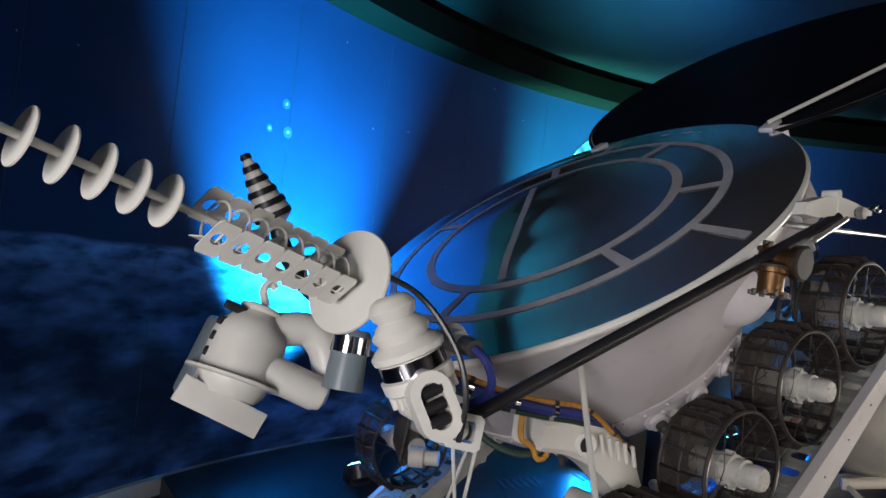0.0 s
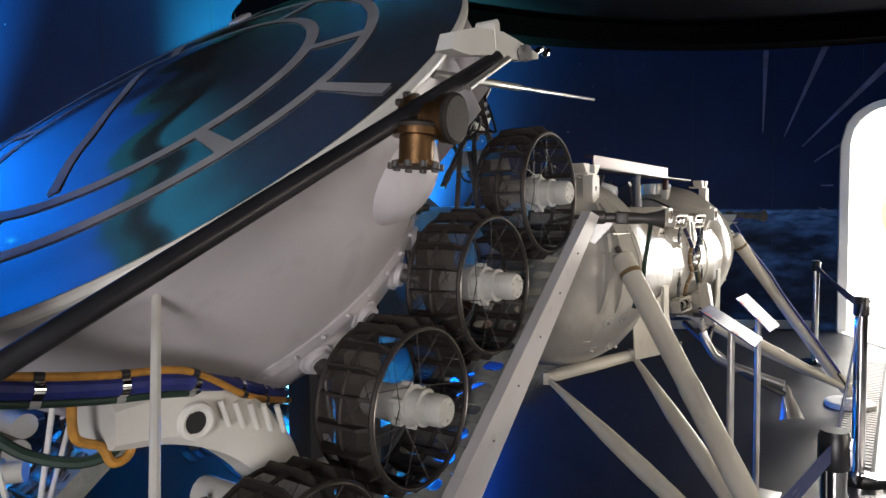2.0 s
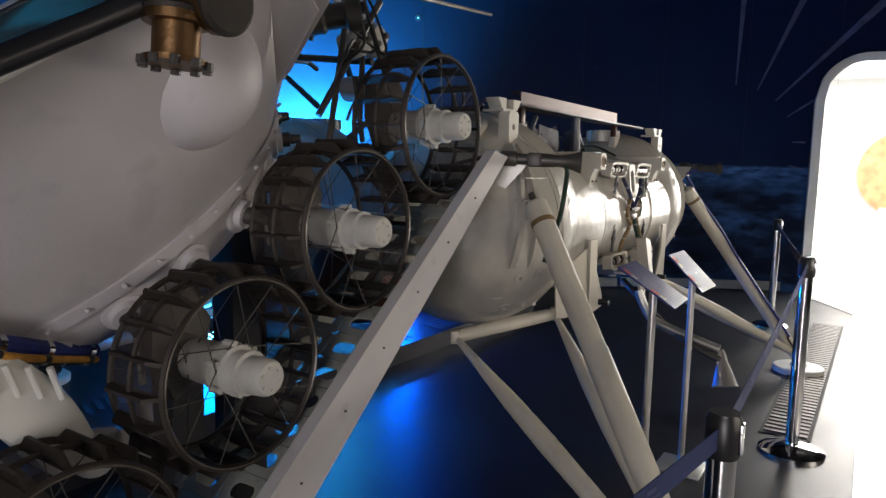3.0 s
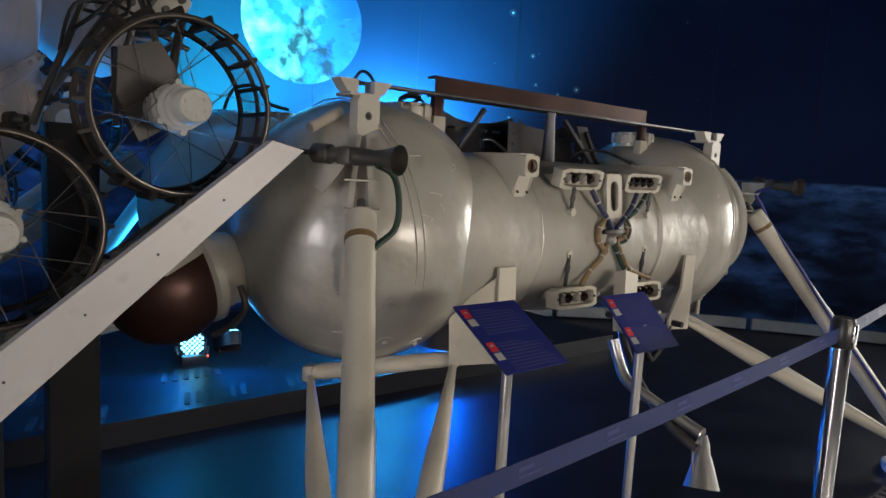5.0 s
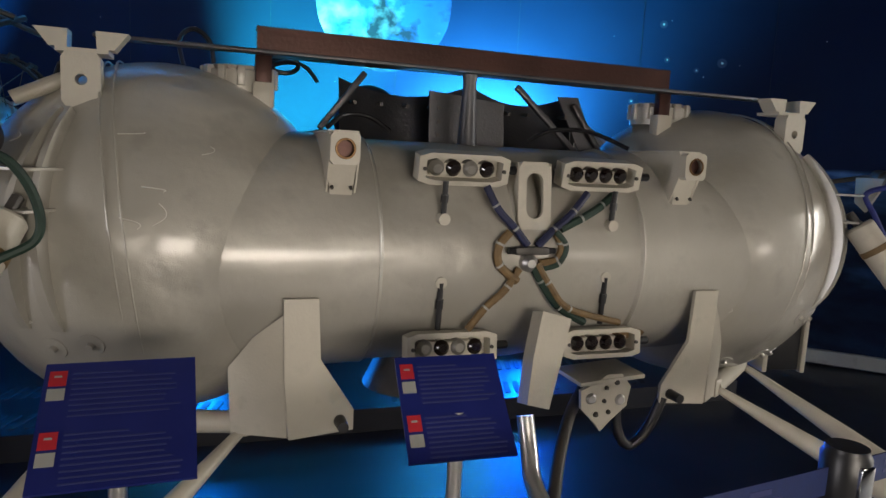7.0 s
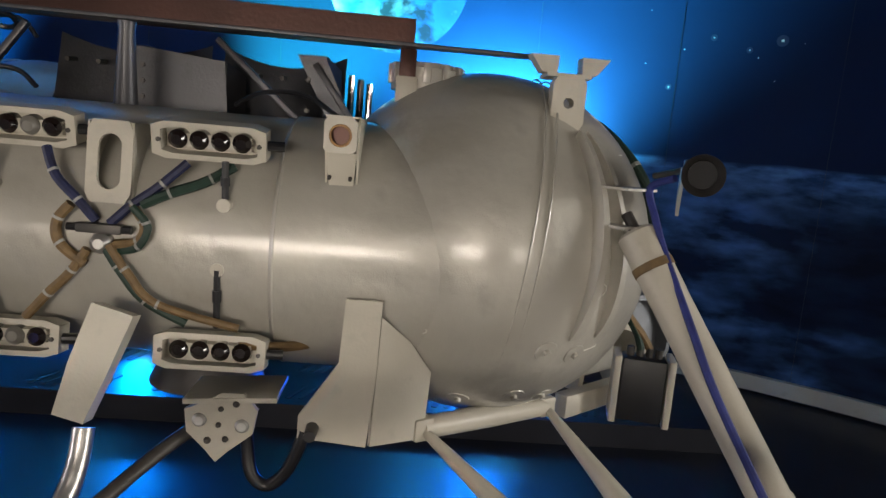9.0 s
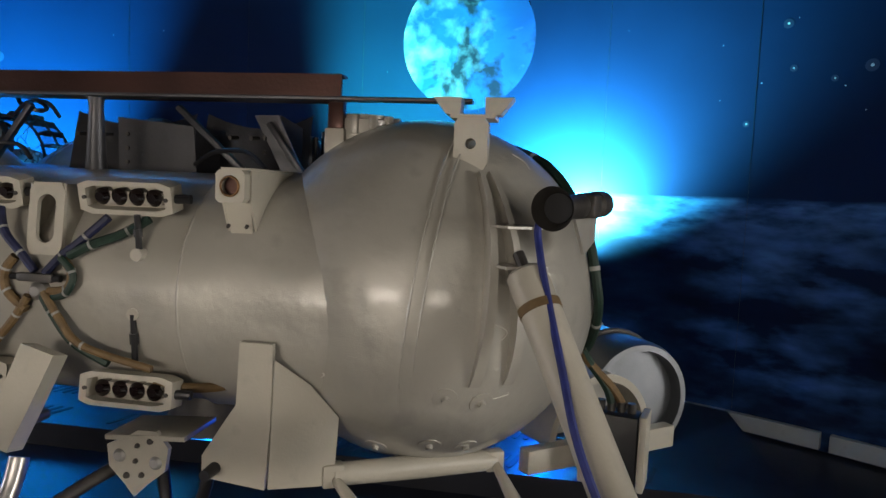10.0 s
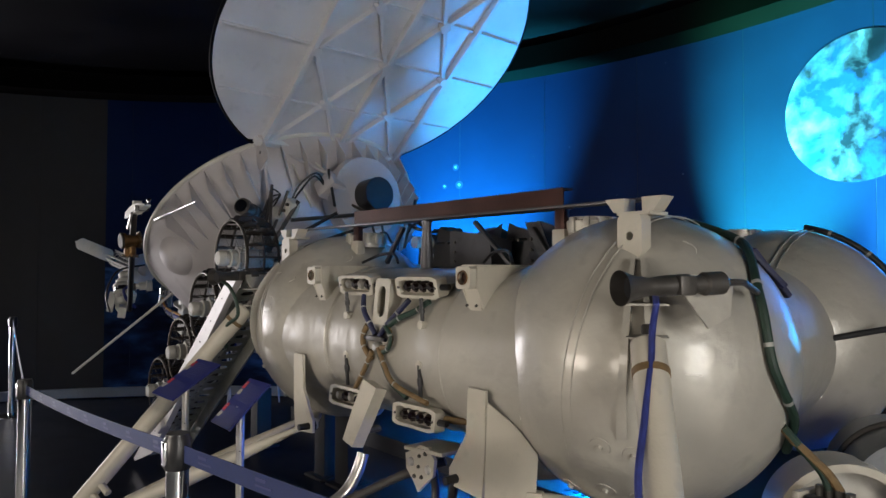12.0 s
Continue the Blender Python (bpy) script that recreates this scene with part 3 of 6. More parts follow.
lander = thing("lander", (MX, YM, 0), "grey four-tank lunar descent stage standing on splayed legs", "spacecraft")


def mir(p):
    """Mirrored across the lander's middle, left to right."""
    return (2 * MX - p[0], p[1], p[2])


def back(p):
    """Mirrored across the lander's middle, front to back."""
    return (p[0], 2 * YM - p[1], p[2])


def lander_tanks():
    for x, y in ((TA, TY), (TB, TY), (TA, 2 * YM - TY), (TB, 2 * YM - TY)):
        bm = B()
        bmesh.ops.create_uvsphere(bm, u_segments=64, v_segments=40, radius=TR, matrix=Matrix.Translation((x, y, TZ)) @ pose(0, 0, 0, 0, 90, 0))
        tank = part("tank", bm, TANK, lander)
        s = 1 if x > MX else -1
        for off in (0.055, 0.085):
            part("weld_seam", torus(B(), (x + s * off, y, TZ), (1, 0, -0.12 * s), math.sqrt(TR ** 2 - off ** 2) + 0.0003, 0.0028, 72, 6), TANK, tank)
        # bolted filler cap on top
        bm = lathe(B(), (x - s * 0.20, y - 0.02, TZ + TR - 0.07), (x - s * 0.20, y - 0.02, TZ + TR + 0.005), ((0, 0.10), (0.8, 0.10), (0.85, 0.085), (1, 0.085)), 24)
        cap = part("filler_cap", bm, TANK, tank)
        for k in range(12):
            a = k * math.pi / 6
            part("lug", box(B(), (x - s * 0.20 + 0.098 * math.cos(a), y - 0.02 + 0.098 * math.sin(a), TZ + TR - 0.025), (0.022, 0.022, 0.055), Matrix.Rotation(a, 3, "Z"), 0.003), TANK, cap)
    for y in (TY, 2 * YM - TY):
        yy = y + (-0.132 if y < YM else 0.132)
        bm = lathe(B(), (TA + 0.10, yy, TZ - 0.015), (TB - 0.10, yy, TZ - 0.015), ((0, 0.342), (0.26, 0.338), (0.265, 0.330), (0.735, 0.330), (0.74, 0.338), (1, 0.342)), 72)
        body = part("barrel", bm, TANK, lander, "grey welded cylinder between two spherical tanks")
        for x in (0.70, 1.50):
            part("weld_seam", torus(B(), (x, yy, TZ - 0.015), (1, 0, 0), 0.336, 0.004, 64, 6), TANK, body)
    for x in (TA, TB):
        part("side_barrel", lathe(B(), (x, TY + 0.3, TZ), (x, 2 * YM - TY - 0.3, TZ), ((0, 0.34), (1, 0.34)), 48), TANK, lander)
    # raised marks: little bosses on the tank skins
    for x in (TA, TB):
        s = 1 if x > MX else -1
        for az, el in ((-72, -24), (-60, -26), (-75, -46), (-58, -48), (-100, -50)):
            a, e = radians(az if s > 0 else -180 - az), radians(el)
            d = Vector((math.cos(a) * math.cos(e), math.sin(a) * math.cos(e), math.sin(e)))
            c = Vector((x, TY, TZ))
            part("boss", lathe(B(), c + d * (TR - 0.004), c + d * (TR + 0.012), ((0, 0.032), (0.32, 0.030), (0.36, 0.010), (1, 0.008)), 20), TANK, lander)
    # pale scratches and weld nicks in the paint
    rng = random.Random(11)
    for x in (TA, TB):
        for k in range(9):
            a, e = radians(rng.uniform(-150, -30)), radians(rng.uniform(-40, 50))
            turn, length = rng.uniform(0, 6.28), rng.uniform(0.025, 0.085)
            pts = []
            for j in range(4):
                q = (j / 3 - 0.5) * length / TR
                aa = a + q * math.cos(turn) + 0.04 * math.sin(j * 1.2)
                ee = e + q * math.sin(turn)
                pts.append(Vector((x, TY, TZ)) + Vector((math.cos(aa) * math.cos(ee), math.sin(aa) * math.cos(ee), math.sin(ee))) * (TR + 0.0006))
            part("scratch", cable(B(), pts, 0.0013, 5, 4), WHITE, lander)


lander_tanks()


def lander_top():
    # thin rail and dark channel above the near barrel
    rail = part("top_rail", box(B(), (1.09, -0.31, 1.752), (2.16, 0.05, 0.010), bevel=0.002), SHEET, lander)
    bm = plate(B(), [(-0.0275, -0.078), (0.0275, -0.078), (0.0275, -0.071), (-0.021, -0.071), (-0.021, -0.007), (0.0275, -0.007), (0.0275, 0.0), (-0.0275, 0.0)], 1.378, axes((0.411, -0.245, 1.828), (0, 1, 0), (0, 0, 1)))
    beam = part("guide_channel", bm, BROWN, lander, "brown steel channel lying along the top")
    for x in (0.43, 1.775):
        bm = box(B(), (x, -0.262, 1.69), (0.045, 0.03, 0.12), bevel=0.002)
        leg = part("channel_leg", bm, BROWN, beam)
        part("channel_foot", box(B(), (x, -0.262, 1.64), (0.058, 0.045, 0.07), bevel=0.003), CREAM, lander)
    # corner fittings with a bored lug and two cups
    for s, x in ((-1, 0.0), (1, 2.186)):
        bm = plate(B(), square(0.085, 0.13), 0.05, axes((x, -0.40, 1.63), (1, 0, 0), (0, 0, 1)), oval(0.027, 0.027))
        lug = part("corner_fitting", bm, CREAM, lander, "cream bored corner fitting")
        part("top_plate", box(B(), (x, -0.38, 1.70), (0.115, 0.10, 0.010)), CREAM, lug)
        for o in (-0.050, 0.050):
            q = 1 if o > 0 else -1
            bm = plate(B(), [(-0.018 * q, 0), (0.020 * q, 0), (0.052 * q, 0.042), (-0.020 * q, 0.042)][::q], 0.06, axes((x + o, -0.37, 1.705), (1, 0, 0), (0, 0, 1)))
            part("cup", bm, CREAM, lug)
        if s < 0:
            part("rod_end", tube(B(), (x + s * 0.04, -0.33, 1.645), (x + s * 0.165, -0.355, 1.580), 0.019), CREAM, lug)
    # posts and braces from barrel to rail
    part("post", lathe(B(), (1.04, -0.30, 1.52), (1.04, -0.30, 1.745), ((0, 0.034), (0.1, 0.030), (0.9, 0.020), (1, 0.024)), 16), SHEET, lander)
    for p, q in (((0.60, -0.2, 1.56), (0.735, -0.2, 1.735)), ((1.485, -0.2, 1.525), (1.245, -0.2, 1.735)), ((1.625, -0.12, 1.54), (1.505, -0.12, 1.70))):
        v = Vector(q) - Vector(p)
        part("brace", box(B(), (Vector(p) + Vector(q)) / 2, (0.022, 0.018, v.length), frame_along(p, q), 0.003), SHEET, lander)
    # sheet-metal box in the middle, its two sides dished
    for x0, x1 in ((0.70, 1.16), (1.20, 1.58)):
        bm = B()
        n = 14
        lo = [bm.verts.new((x0 + (x1 - x0) * i / n, -0.02 + 0.07 * math.sin(math.pi * i / n), 1.42)) for i in range(n + 1)]
        hi = [bm.verts.new((x0 + (x1 - x0) * i / n, 0.06 + 0.02 * math.sin(math.pi * i / n), 1.70 + 0.045 * (abs(2 * i / n - 1) ** 2))) for i in range(n + 1)]
        for i in range(n):
            bm.faces.new((lo[i], lo[i + 1], hi[i + 1], hi[i]))
        bmesh.ops.solidify(bm, geom=bm.faces[:], thickness=0.008)
        sheet = part("cover_sheet", bm, SHEET, lander)
        for k in range(5):
            x = x0 + (x1 - x0) * (k + 0.5) / 5
            part("rivet", tube(B(), (x, -0.005, 1.66), (x, 0.05, 1.665), 0.007, seg=8), STEEL, sheet)
    for outline in (((0.974, 1.71), (1.242, 1.684), (1.258, 1.48), (0.98, 1.48)), ((1.45, 1.725), (1.531, 1.727), (1.64, 1.50), (1.57, 1.50))):
        flat = part("folded_sheet", plate(B(), outline[::-1], 0.006, axes((0, -0.10, 0), (1, 0, 0), (0, 0, 1))), SHEET, lander, "grey folded sheet with bolt heads")
        part("fold", plate(B(), [(0, 0), (0.10, 0.03), (0.10, 0.17), (0, 0.20)], 0.006, axes((outline[1][0], -0.10, outline[1][1] - 0.20), (0.35, 0.93, 0), (0, 0, 1))), SHEET, flat)
        for k in range(4):
            part("bolt", tube(B(), (outline[0][0] + 0.035, -0.112, 1.52 + 0.045 * k), (outline[0][0] + 0.035, -0.098, 1.52 + 0.045 * k), 0.007, seg=8), STEEL, flat)
    part("instrument_bay", box(B(), (MX, 0.43, 1.22), (0.95, 0.62, 0.70), bevel=0.03), STEEL, lander, "dark instrument bay between the tanks")
    for p, r in (((0.86, 0.30, 1.62), 0.13), ((1.42, 0.36, 1.60), 0.11)):
        bm = B()
        bmesh.ops.create_uvsphere(bm, u_segments=28, v_segments=18, radius=r, matrix=Matrix.Translation(p))
        part("pressure_bottle", bm, BLACK, lander, "black spherical pressure bottle")
    for k in range(6):
        x = 1.50 + 0.03 * k
        part("valve", tube(B(), (x, 0.12 + 0.01 * k, 1.50), (x, 0.12 + 0.01 * k, 1.70 - 0.01 * (k % 3)), 0.011, seg=10), CHROME if k % 2 else BLACK, lander)
    # loops of hose standing up over the tanks
    for pts, m_ in ((((0.22, 0.0, 1.70), (0.20, -0.02, 1.80), (0.24, -0.02, 1.84), (0.29, -0.02, 1.80), (0.30, 0.0, 1.69)), BLACK),
                    (((-0.20, 0.3, 1.66), (-0.17, 0.28, 1.74), (-0.08, 0.28, 1.76), (-0.02, 0.28, 1.70), (0.06, 0.26, 1.68)), BLACK),
                    (((0.44, 0.05, 1.72), (0.50, 0.05, 1.77), (0.58, 0.05, 1.77), (0.63, 0.05, 1.72)), BLACK),
                    (((0.60, -0.35, 1.56), (0.66, -0.28, 1.60), (0.74, -0.26, 1.60), (0.80, -0.28, 1.56)), BLACK),
                    (((1.30, -0.2, 1.56), (1.38, -0.22, 1.60), (1.50, -0.26, 1.60), (1.60, -0.34, 1.55)), BLACK)):
        part("hose", cable(B(), pts, 0.007), m_, lander)
    part("hand_valve", torus(B(), (0.52, 0.05, 1.765), (0, 0.5, 1), 0.045, 0.008, 20, 6), BLACK, lander)


lander_top()


def lander_front():
    # bored sensor horns at both ends of the barrel
    for s, x in ((-1, 0.60), (1, 1.64)):
        m = axes((x, -0.60, 1.50), (1, 0, 0), (0, 0, 1))
        body = part("sensor_bracket", plate(B(), square(0.074, 0.078), 0.030, m, oval(0.048, 0.048)), CREAM, lander, "cream folded bracket with a round port")
        # chin under the port, sloping back to a narrow foot
        part("chin", plate(B(), [(-0.036, -0.039), (0.036, -0.039), (0.030, -0.135), (-0.024, -0.135)], 0.006, axes((x, -0.600, 1.50), (1, 0, 0), (0, -0.32, 1))), CREAM, body)
        for e in (-0.036, 0.036):
            part("cheek", plate(B(), [(0, 0.039), (0.26, 0.039), (0.26, 0.02), (0.095, -0.135), (0.045, -0.135), (0, -0.039)], 0.005, axes((x + e, -0.60, 1.50), (0, 1, 0), (0, 0, 1))), CREAM, body)
        part("lid", plate(B(), [(-0.039, 0), (0.039, 0), (0.039, 0.26), (-0.039, 0.26)], 0.005, axes((x, -0.60, 1.540), (1, 0, 0), (0, 1, 0))), CREAM, body)
        port = part("port", lathe(B(), (x, -0.612, 1.50), (x, -0.575, 1.50), ((0, 0.024), (0.3, 0.022), (0.32, 0.014), (1, 0.013)), 20, True), BROWN, body, "dark round port with a bright ring")
        part("port_ring", torus(B(), (x, -0.632, 1.50), (0, 1, 0), 0.023, 0.003, 24, 6), GOLD, port)
        part("foot", box(B(), (x, -0.535, 1.372), (0.07, 0.05, 0.006), Matrix.Rotation(radians(25), 3, "X"), 0.002), CREAM, body)
        for e in (-0.024, 0.024):
            part("bolt", lathe(B(), (x + e, -0.585, 1.405), (x + e, -0.592, 1.400), ((0, 0.005), (1, 0.004)), 8), STEEL, body)
    # four lamp boxes, each with four lenses
    for x, z, tilt in ((0.925, 1.462, -4), (1.345, 1.460, -2), (0.905, 0.985, 4), (1.37, 0.978, 3)):
        y = -0.592 if z > 1.2 else -0.625
        c = Vector((x, y, z))
        rot = Matrix.Rotation(radians(12 if z > 1.2 else -6), 3, "X")
        u, v = rot @ Vector((1, 0, 0)), rot @ Vector((0, 0, 1))
        bm = B()
        m = axes(c, u, v)
        # a shallow tray: rim, back and flanges
        plate(bm, square(0.255, 0.085), 0.05, m @ Matrix.Translation((0, 0, -0.04)), square(0.215, 0.060))
        plate(bm, square(0.225, 0.068), 0.004, m @ Matrix.Translation((0, 0, -0.036)))
        tray = part("lamp_box", bm, CREAM, lander, "cream box with a row of four lenses")
        for k in range(4):
            cx = -0.075 + 0.048 * k
            dark = (k + (0 if x > 1.1 else 1)) % 2 == 0 or x > 1.2
            bm = B()
            lathe(bm, m @ Vector((cx, 0, -0.034)), m @ Vector((cx, 0, 0.004)), ((0, 0.022), (0.7, 0.022), (1.0, 0.012)), 18)
            part("lens", bm, GLASS if dark else LENSGREY, tray)
        for cx in (-0.112, 0.112):
            part("screw", lathe(B(), m @ Vector((cx, 0, 0.008)), m @ Vector((cx, 0, 0.014)), ((0, 0.006), (1, 0.005)), 8), STEEL, tray)
        part("connector", tube(B(), m @ Vector((0.127, 0, -0.01)), m @ Vector((0.165, 0, -0.015)), 0.012, seg=10), BLACK, tray)
        part("mount", box(B(), c + Vector((0, 0.07, 0.0)), (0.18, 0.12, 0.03)), CREAM, tray)
    # slotted bracket above the cable cross
    bm = plate(B(), square(0.100, 0.185), 0.012, axes((1.13, -0.598, 1.398), (1, 0, 0), (0, 0.10, 1)), oval(0.052, 0.125))
    ob = part("slotted_bracket", bm, CREAM, lander, "cream bracket with a long oval hole")
    for o in (-0.048, 0.048):
        part("side_web", box(B(), (1.13 + o, -0.535, 1.40), (0.005, 0.13, 0.175)), CREAM, ob)
    part("top_web", box(B(), (1.13, -0.51, 1.486), (0.100, 0.17, 0.005)), CREAM, ob)
    # cable cross with its clamp
    part("clamp", box(B(), (1.12, -0.632, 1.25), (0.10, 0.02, 0.022), bevel=0.004), STEEL, lander)
    for p, q in (((1.05, -0.632, 1.25), (1.19, -0.632, 1.25)),):
        part("clamp_rod", tube(B(), p, q, 0.009, seg=10), BLACK, lander)
    part("clamp_boss", lathe(B(), (1.12, -0.60, 1.215), (1.12, -0.64, 1.215), ((0, 0.028), (0.7, 0.024), (1, 0.012)), 16), ALU, lander)
    y = -0.625
    runs = (
        ((0.99, -0.60, 1.42), (1.02, -0.62, 1.36), (1.07, y, 1.31), (1.11, y, 1.265), WIRE_N, 0.011),
        ((1.30, -0.60, 1.41), (1.24, -0.62, 1.35), (1.19, y, 1.31), (1.14, y, 1.262), WIRE_N, 0.011),
        ((1.40, -0.58, 1.41), (1.34, -0.60, 1.37), (1.27, y, 1.34), (1.21, y, 1.31), WIRE_G, 0.012),
        ((1.055, y, 1.30), (1.025, y, 1.26), (1.03, y, 1.21), (1.085, y, 1.165), WIRE_T, 0.012),
        ((1.09, y, 1.20), (1.05, y, 1.14), (1.00, y + 0.01, 1.09), (0.95, y + 0.01, 1.03), WIRE_T, 0.011),
        ((1.185, y, 1.31), (1.215, y, 1.265), (1.20, y, 1.225), (1.15, y, 1.215), WIRE_T, 0.011),
        ((1.19, y - 0.008, 1.305), (1.225, y - 0.008, 1.262), (1.205, y - 0.008, 1.215), (1.16, y, 1.20), WIRE_G, 0.009),
        ((1.13, y, 1.21), (1.165, y, 1.155), (1.22, y, 1.09), (1.31, y + 0.01, 1.04), WIRE_G, 0.012),
        ((1.14, y - 0.006, 1.215), (1.185, y - 0.008, 1.15), (1.25, y - 0.008, 1.085), (1.43, y + 0.01, 1.035), WIRE_T, 0.010),
        ((1.43, y + 0.02, 1.0), (1.50, -0.58, 0.985), (1.58, -0.52, 0.98), (1.68, -0.44, 1.0), WIRE_T, 0.013),
    )
    for *pts, m_, r in runs:
        run = part("cable", cable(B(), pts, r), m_, lander)
        path = smooth_path(pts, 6)
        for k in (5, 12):
            d = (path[k + 1] - path[k]).normalized()
            part("tie", tube(B(), path[k] - d * 0.003, path[k] + d * 0.003, r * 1.12, seg=10), TIE, run)
    # thin vertical rods above and below the boxes
    for x, z0, z1 in ((0.87, 1.33, 1.43), (1.385, 1.32, 1.42), (0.87, 1.03, 1.16), (1.375, 1.03, 1.17)):
        rod = part("link_rod", tube(B(), (x, -0.600, z0), (x, -0.61, z1), 0.008, seg=10), BLACK, lander)
        part("link_eye", tube(B(), (x, -0.585, z0 if z0 > 1.2 else z1), (x, -0.615, z0 if z0 > 1.2 else z1), 0.016, seg=14), CREAM, rod)
        part("turnbuckle", tube(B(), (x, -0.604, z0 * 0.55 + z1 * 0.45), (x, -0.607, z0 * 0.35 + z1 * 0.65), 0.011, seg=8), BLACK, rod)
    # folded brackets under the barrel ends
    for s, bx in ((1, 1.617), (-1, 0.604)):
        m = axes((bx, -0.628, 0.0), (s, 0, 0), (0, 0, 1))
        front = [(-0.035, 0.785), (0.128, 0.770), (0.140, 0.92), (0.145, 1.13), (0.060, 1.13), (0.052, 0.975), (-0.035, 0.840)]
        if s < 0:
            m = axes((bx, -0.640, 0.0), (-1, 0, 0), (0, 0, 1))
        br = part("tank_bracket", plate(B(), front, 0.012, m), CREAM, lander, "cream folded bracket carrying the tank")
        a = Vector((bx + s * 0.132, -0.630, 0))
        side = [(0, 0.772), (0.165, 0.755), (0.175, 0.93), (0.10, 1.02), (0.01, 1.09)]
        part("gusset", plate(B(), side, 0.010, axes(a, (s * 0.72, 0.55, 0), (0, 0, 1))), CREAM, br)
        part("bolt", lathe(B(), (bx, -0.615, 0.812), (bx, -0.690, 0.812), ((0, 0.030), (0.25, 0.030), (0.3, 0.016), (1, 0.014)), 12), BLACK, br)
    # bar, arm and bell on a bent pipe under the middle
    arm = [(-0.034, 0.02), (0.034, 0.02), (0.044, 0.14), (0.052, 0.27), (-0.040, 0.27), (-0.042, 0.14)]
    ob = part("arm_bracket", plate(B(), arm, 0.055, axes((1.10, -0.705, 0.82), (1, 0, -0.27), (0.27, 0.24, 1))), CREAM, lander, "cream box arm reaching down")
    part("arm_bolt", tube(B(), (1.135, -0.715, 0.895), (1.135, -0.62, 0.895), 0.014, seg=10), STEEL, ob)
    part("bent_pipe", cable(B(), ((1.11, -0.68, 0.80), (1.11, -0.715, 0.72), (1.10, -0.78, 0.645), (1.095, -0.95, 0.59), (1.09, -1.125, 0.545)), 0.024, 14), ALU, lander)
    part("long_pipe", cable(B(), ((1.40, -0.50, 0.80), (1.28, -0.62, 0.74), (1.15, -0.80, 0.64), (1.06, -0.98, 0.56), (1.04, -1.14, 0.50)), 0.018, 12), STEEL, lander)
    bell = part("bell", lathe(B(), (1.085, -1.135, 0.545), (1.03, -1.175, 0.37), ((0, 0.012), (0.15, 0.022), (0.35, 0.026), (0.45, 0.034), (0.9, 0.058), (1, 0.064)), 28), ALU, lander, "dented aluminium bell hanging from the pipe")
    part("bell_wire", cable(B(), ((1.075, -1.13, 0.545), (1.03, -1.13, 0.50), (1.00, -1.15, 0.43), (0.99, -1.16, 0.38)), 0.005), ALU, bell)
    # plate with heart-shaped flange and a black hose
    fl = part("shelf", box(B(), (1.42, -0.55, 0.862), (0.22, 0.16, 0.014), Matrix.Rotation(radians(-4), 3, "Y"), 0.003), CREAM, lander)
    heart = [(-0.085, 0.07), (-0.03, 0.095), (0.0, 0.115), (0.05, 0.115), (0.085, 0.075), (0.075, 0.015), (0.02, -0.03), (-0.01, -0.06), (-0.035, -0.03), (-0.08, 0.015)]
    hp = part("flange_plate", plate(B(), heart, 0.014, axes((1.40, -0.612, 0.765), (1, 0, 0), (0, 0, 1))), CREAM, fl, "cream flange plate with bolt holes")
    for hx, hz, r in ((-0.05, 0.045, 0.018), (0.05, 0.035, 0.018), (0.0, 0.075, 0.007), (0.035, 0.09, 0.009), (-0.005, 0.035, 0.007), (-0.03, -0.005, 0.009), (0.012, 0.0, 0.008)):
        part("boss", lathe(B(), (1.40 + hx, -0.624, 0.765 + hz), (1.40 + hx, -0.634, 0.765 + hz), ((0, r), (0.6, r * 0.9), (1, r * 0.6)), 16), ALU if r > 0.01 else STEEL, hp)
    part("black_hose", cable(B(), ((1.455, -0.605, 0.80), (1.46, -0.60, 0.73), (1.475, -0.61, 0.67), (1.515, -0.61, 0.645), (1.565, -0.62, 0.70), (1.60, -0.63, 0.80)), 0.016, 12), BLACK, lander)
    # belly: rounded under-tank seen below the barrel
    bm = B()
    bmesh.ops.create_uvsphere(bm, u_segments=40, v_segments=24, radius=1, matrix=Matrix.Translation((1.20, -0.10, 0.98)) @ Matrix.Diagonal((0.30, 0.34, 0.16, 1)))
    part("belly_tank", bm, TANK, lander)
    part("engine_bell", lathe(B(), (1.10, 0.35, 0.92), (1.10, 0.35, 0.55), ((0, 0.10), (0.3, 0.09), (1, 0.21)), 32), STEEL, lander)


lander_front()


